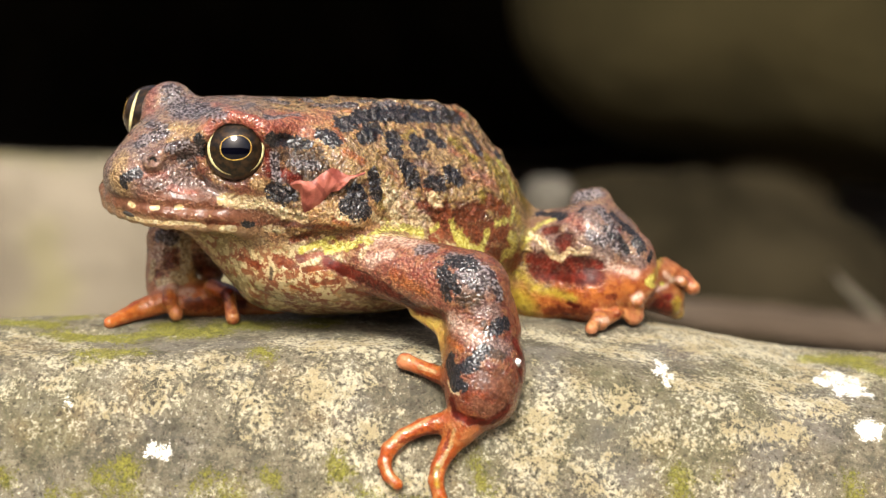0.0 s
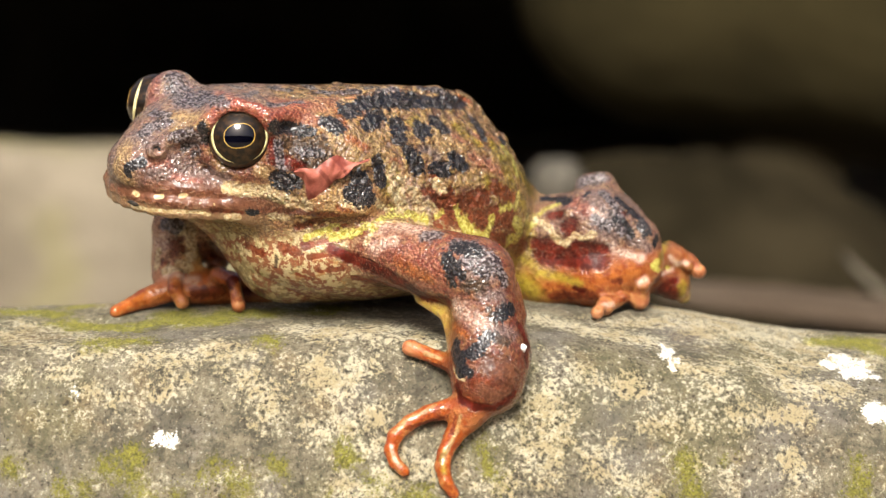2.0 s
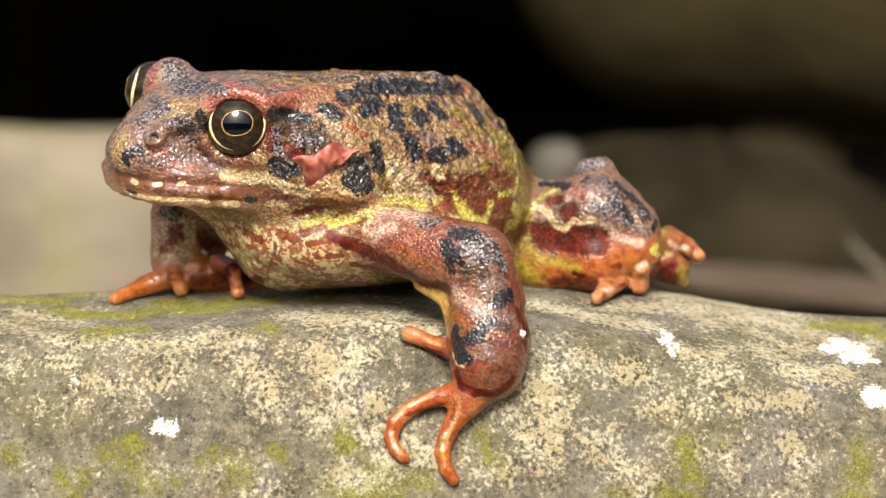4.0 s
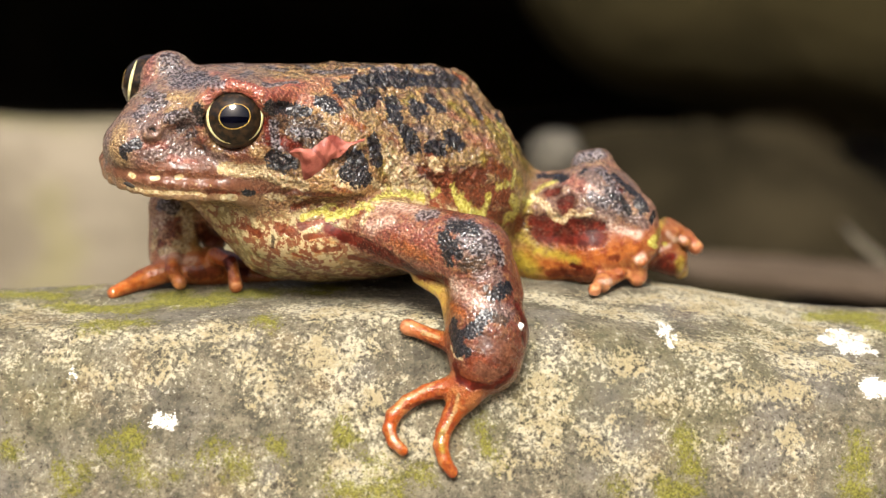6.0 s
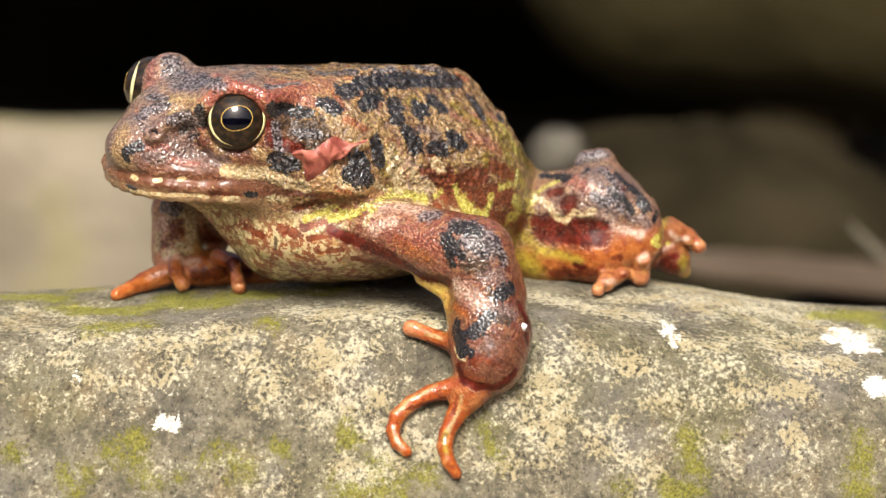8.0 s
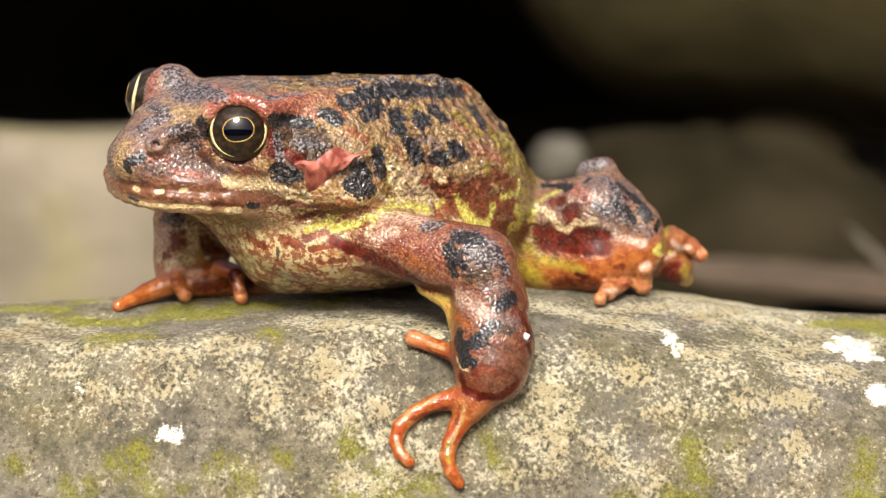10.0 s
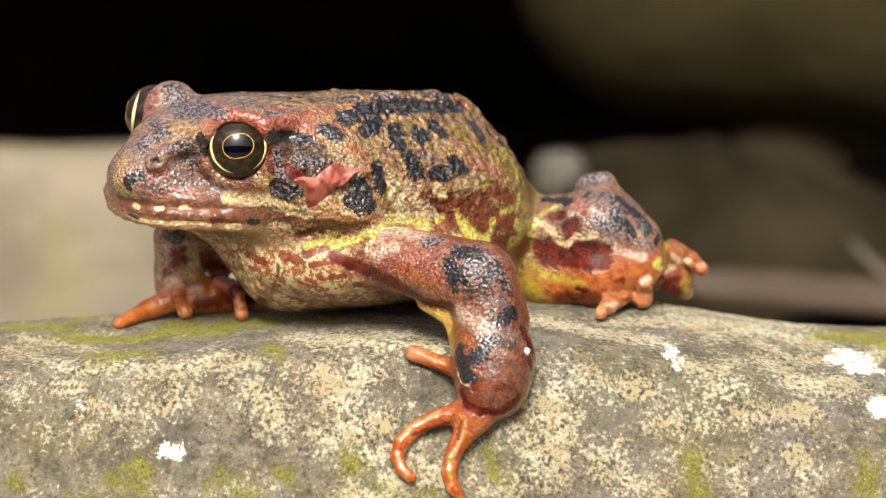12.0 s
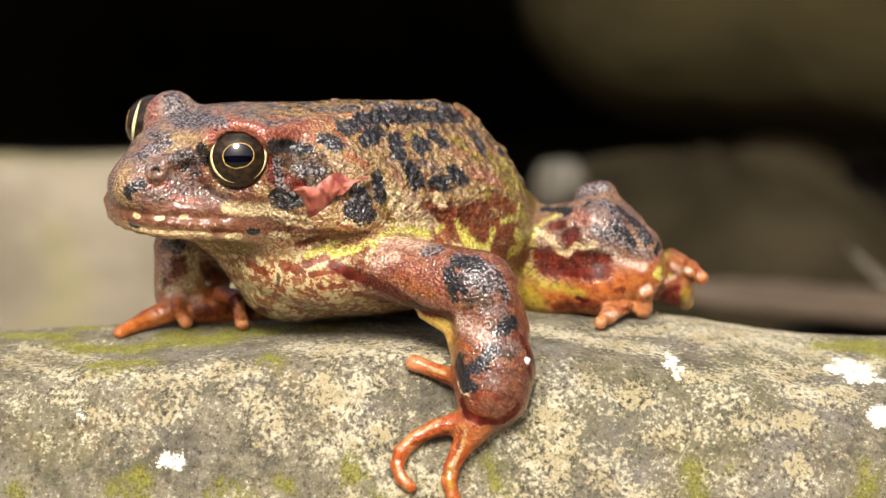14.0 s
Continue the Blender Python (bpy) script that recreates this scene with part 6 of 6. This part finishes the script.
def setting():
    make_ground()
    stone_growth(*make_stone())
    boulder("rock", (-235, 515, -156), (250, 45, 120), (0, 0, 2), GREY_ROCK, "large pale grey weathered rock behind the stone", 3, 0.03, 6.0)
    boulder("rock", (106, 510, -108), (88, 80, 66), (0, 5, -4), SHADED_BROWN_ROCK, "brown weathered rock, its half shade put into the colour", 5, 0.10, 2.7)
    boulder("rock", (146, 615, -76), (36, 60, 46), (0, 14, 0), SHADED_BROWN_ROCK, "brown rock wedged under the overhang, dimmed in its colour", 15, 0.08, 3.0)
    boulder("rock", (241, 640, 24), (205, 110, 84), (0, 8, 0), SHADED_OLIVE_ROCK, "olive-brown overhanging rock, darkened in colour for shade", 8, 0.05, 3.5)
    boulder("rock", (200, 370, -75.5), (130, 18, 3.5), (0, 5.4, 0), RED_ROCK, "red-brown flat slab lying on a dark rock", 11, 0.10, 4.0)
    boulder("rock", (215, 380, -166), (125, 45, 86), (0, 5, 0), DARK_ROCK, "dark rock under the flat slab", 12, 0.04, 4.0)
    # unseen masses added to darken the eye's reflection and block low sky
    boulder("sky_blocker", (0, -2400, 60), (3000, 350, 560), (0, 0, 0), DARK_ROCK, "unseen dark mass added to darken the eye's reflection", 31, 0.03, 5.0, kind="structure")
    boulder("sky_blocker", (-1900, 200, -20), (350, 1500, 260), (0, 0, 0), DARK_ROCK, "unseen dark mass added to narrow the sky beside the stone", 32, 0.03, 5.0, kind="structure")
    boulder("sky_blocker", (2000, 200, 250), (350, 1500, 450), (0, 0, 0), DARK_ROCK, "unseen dark mass added to narrow the sky beside the stone", 33, 0.03, 5.0, kind="structure")
    boulder("pebble", (44, 470, -43), (11, 10, 10), (0, 0, 20), PALE, "pale rounded pebble among the rocks", 21, 0.05, 2.2, 40)
    # roof added above the view to darken the hollow, closed by a dark wall
    boulder("rock", (-60, 1440, 180), (1000, 800, 150), (0, 0, 0), DARK_ROCK, "unseen roof added to keep light out of the hollow", 13, 0.03, 6.0, kind="structure")
    boulder("rock", (0, 2150, -60), (1300, 150, 400), (0, 0, 0), DARK_ROCK, "dark wall added to close the back of the hollow", 17, 0.03, 6.0, kind="structure")


setting()
frog, throat = make_frog()
make_leaf()
make_flake()
make_debris()
make_twig()


def motions():
    # the throat is drawn up about once a second, hinged at its back, and sinks again
    hinge = Matrix.Translation((-0.0111, -0.0110, 0.0069))
    across = Vector((0.707, -0.707, 0.0))
    rows = [(0.0, Matrix.Identity(4))]
    for t in (0.62, 1.85, 2.98, 4.10, 5.25, 6.45, 7.72, 8.77, 9.80, 10.85, 11.88, 12.95):
        for dt, lift in ((-0.36, 0.0), (-0.12, 0.85), (0.0, 1.0), (0.12, 0.85), (0.38, 0.0)):
            rows.append((t + dt, hinge @ Matrix.Rotation(radians(-8.0 * lift), 4, across) @ hinge.inverted()))
    rows.append((13.68, Matrix.Identity(4)))
    rows.append((14.0, hinge @ Matrix.Rotation(radians(-8.0), 4, across) @ hinge.inverted()))
    walk(throat, rows)


motions()
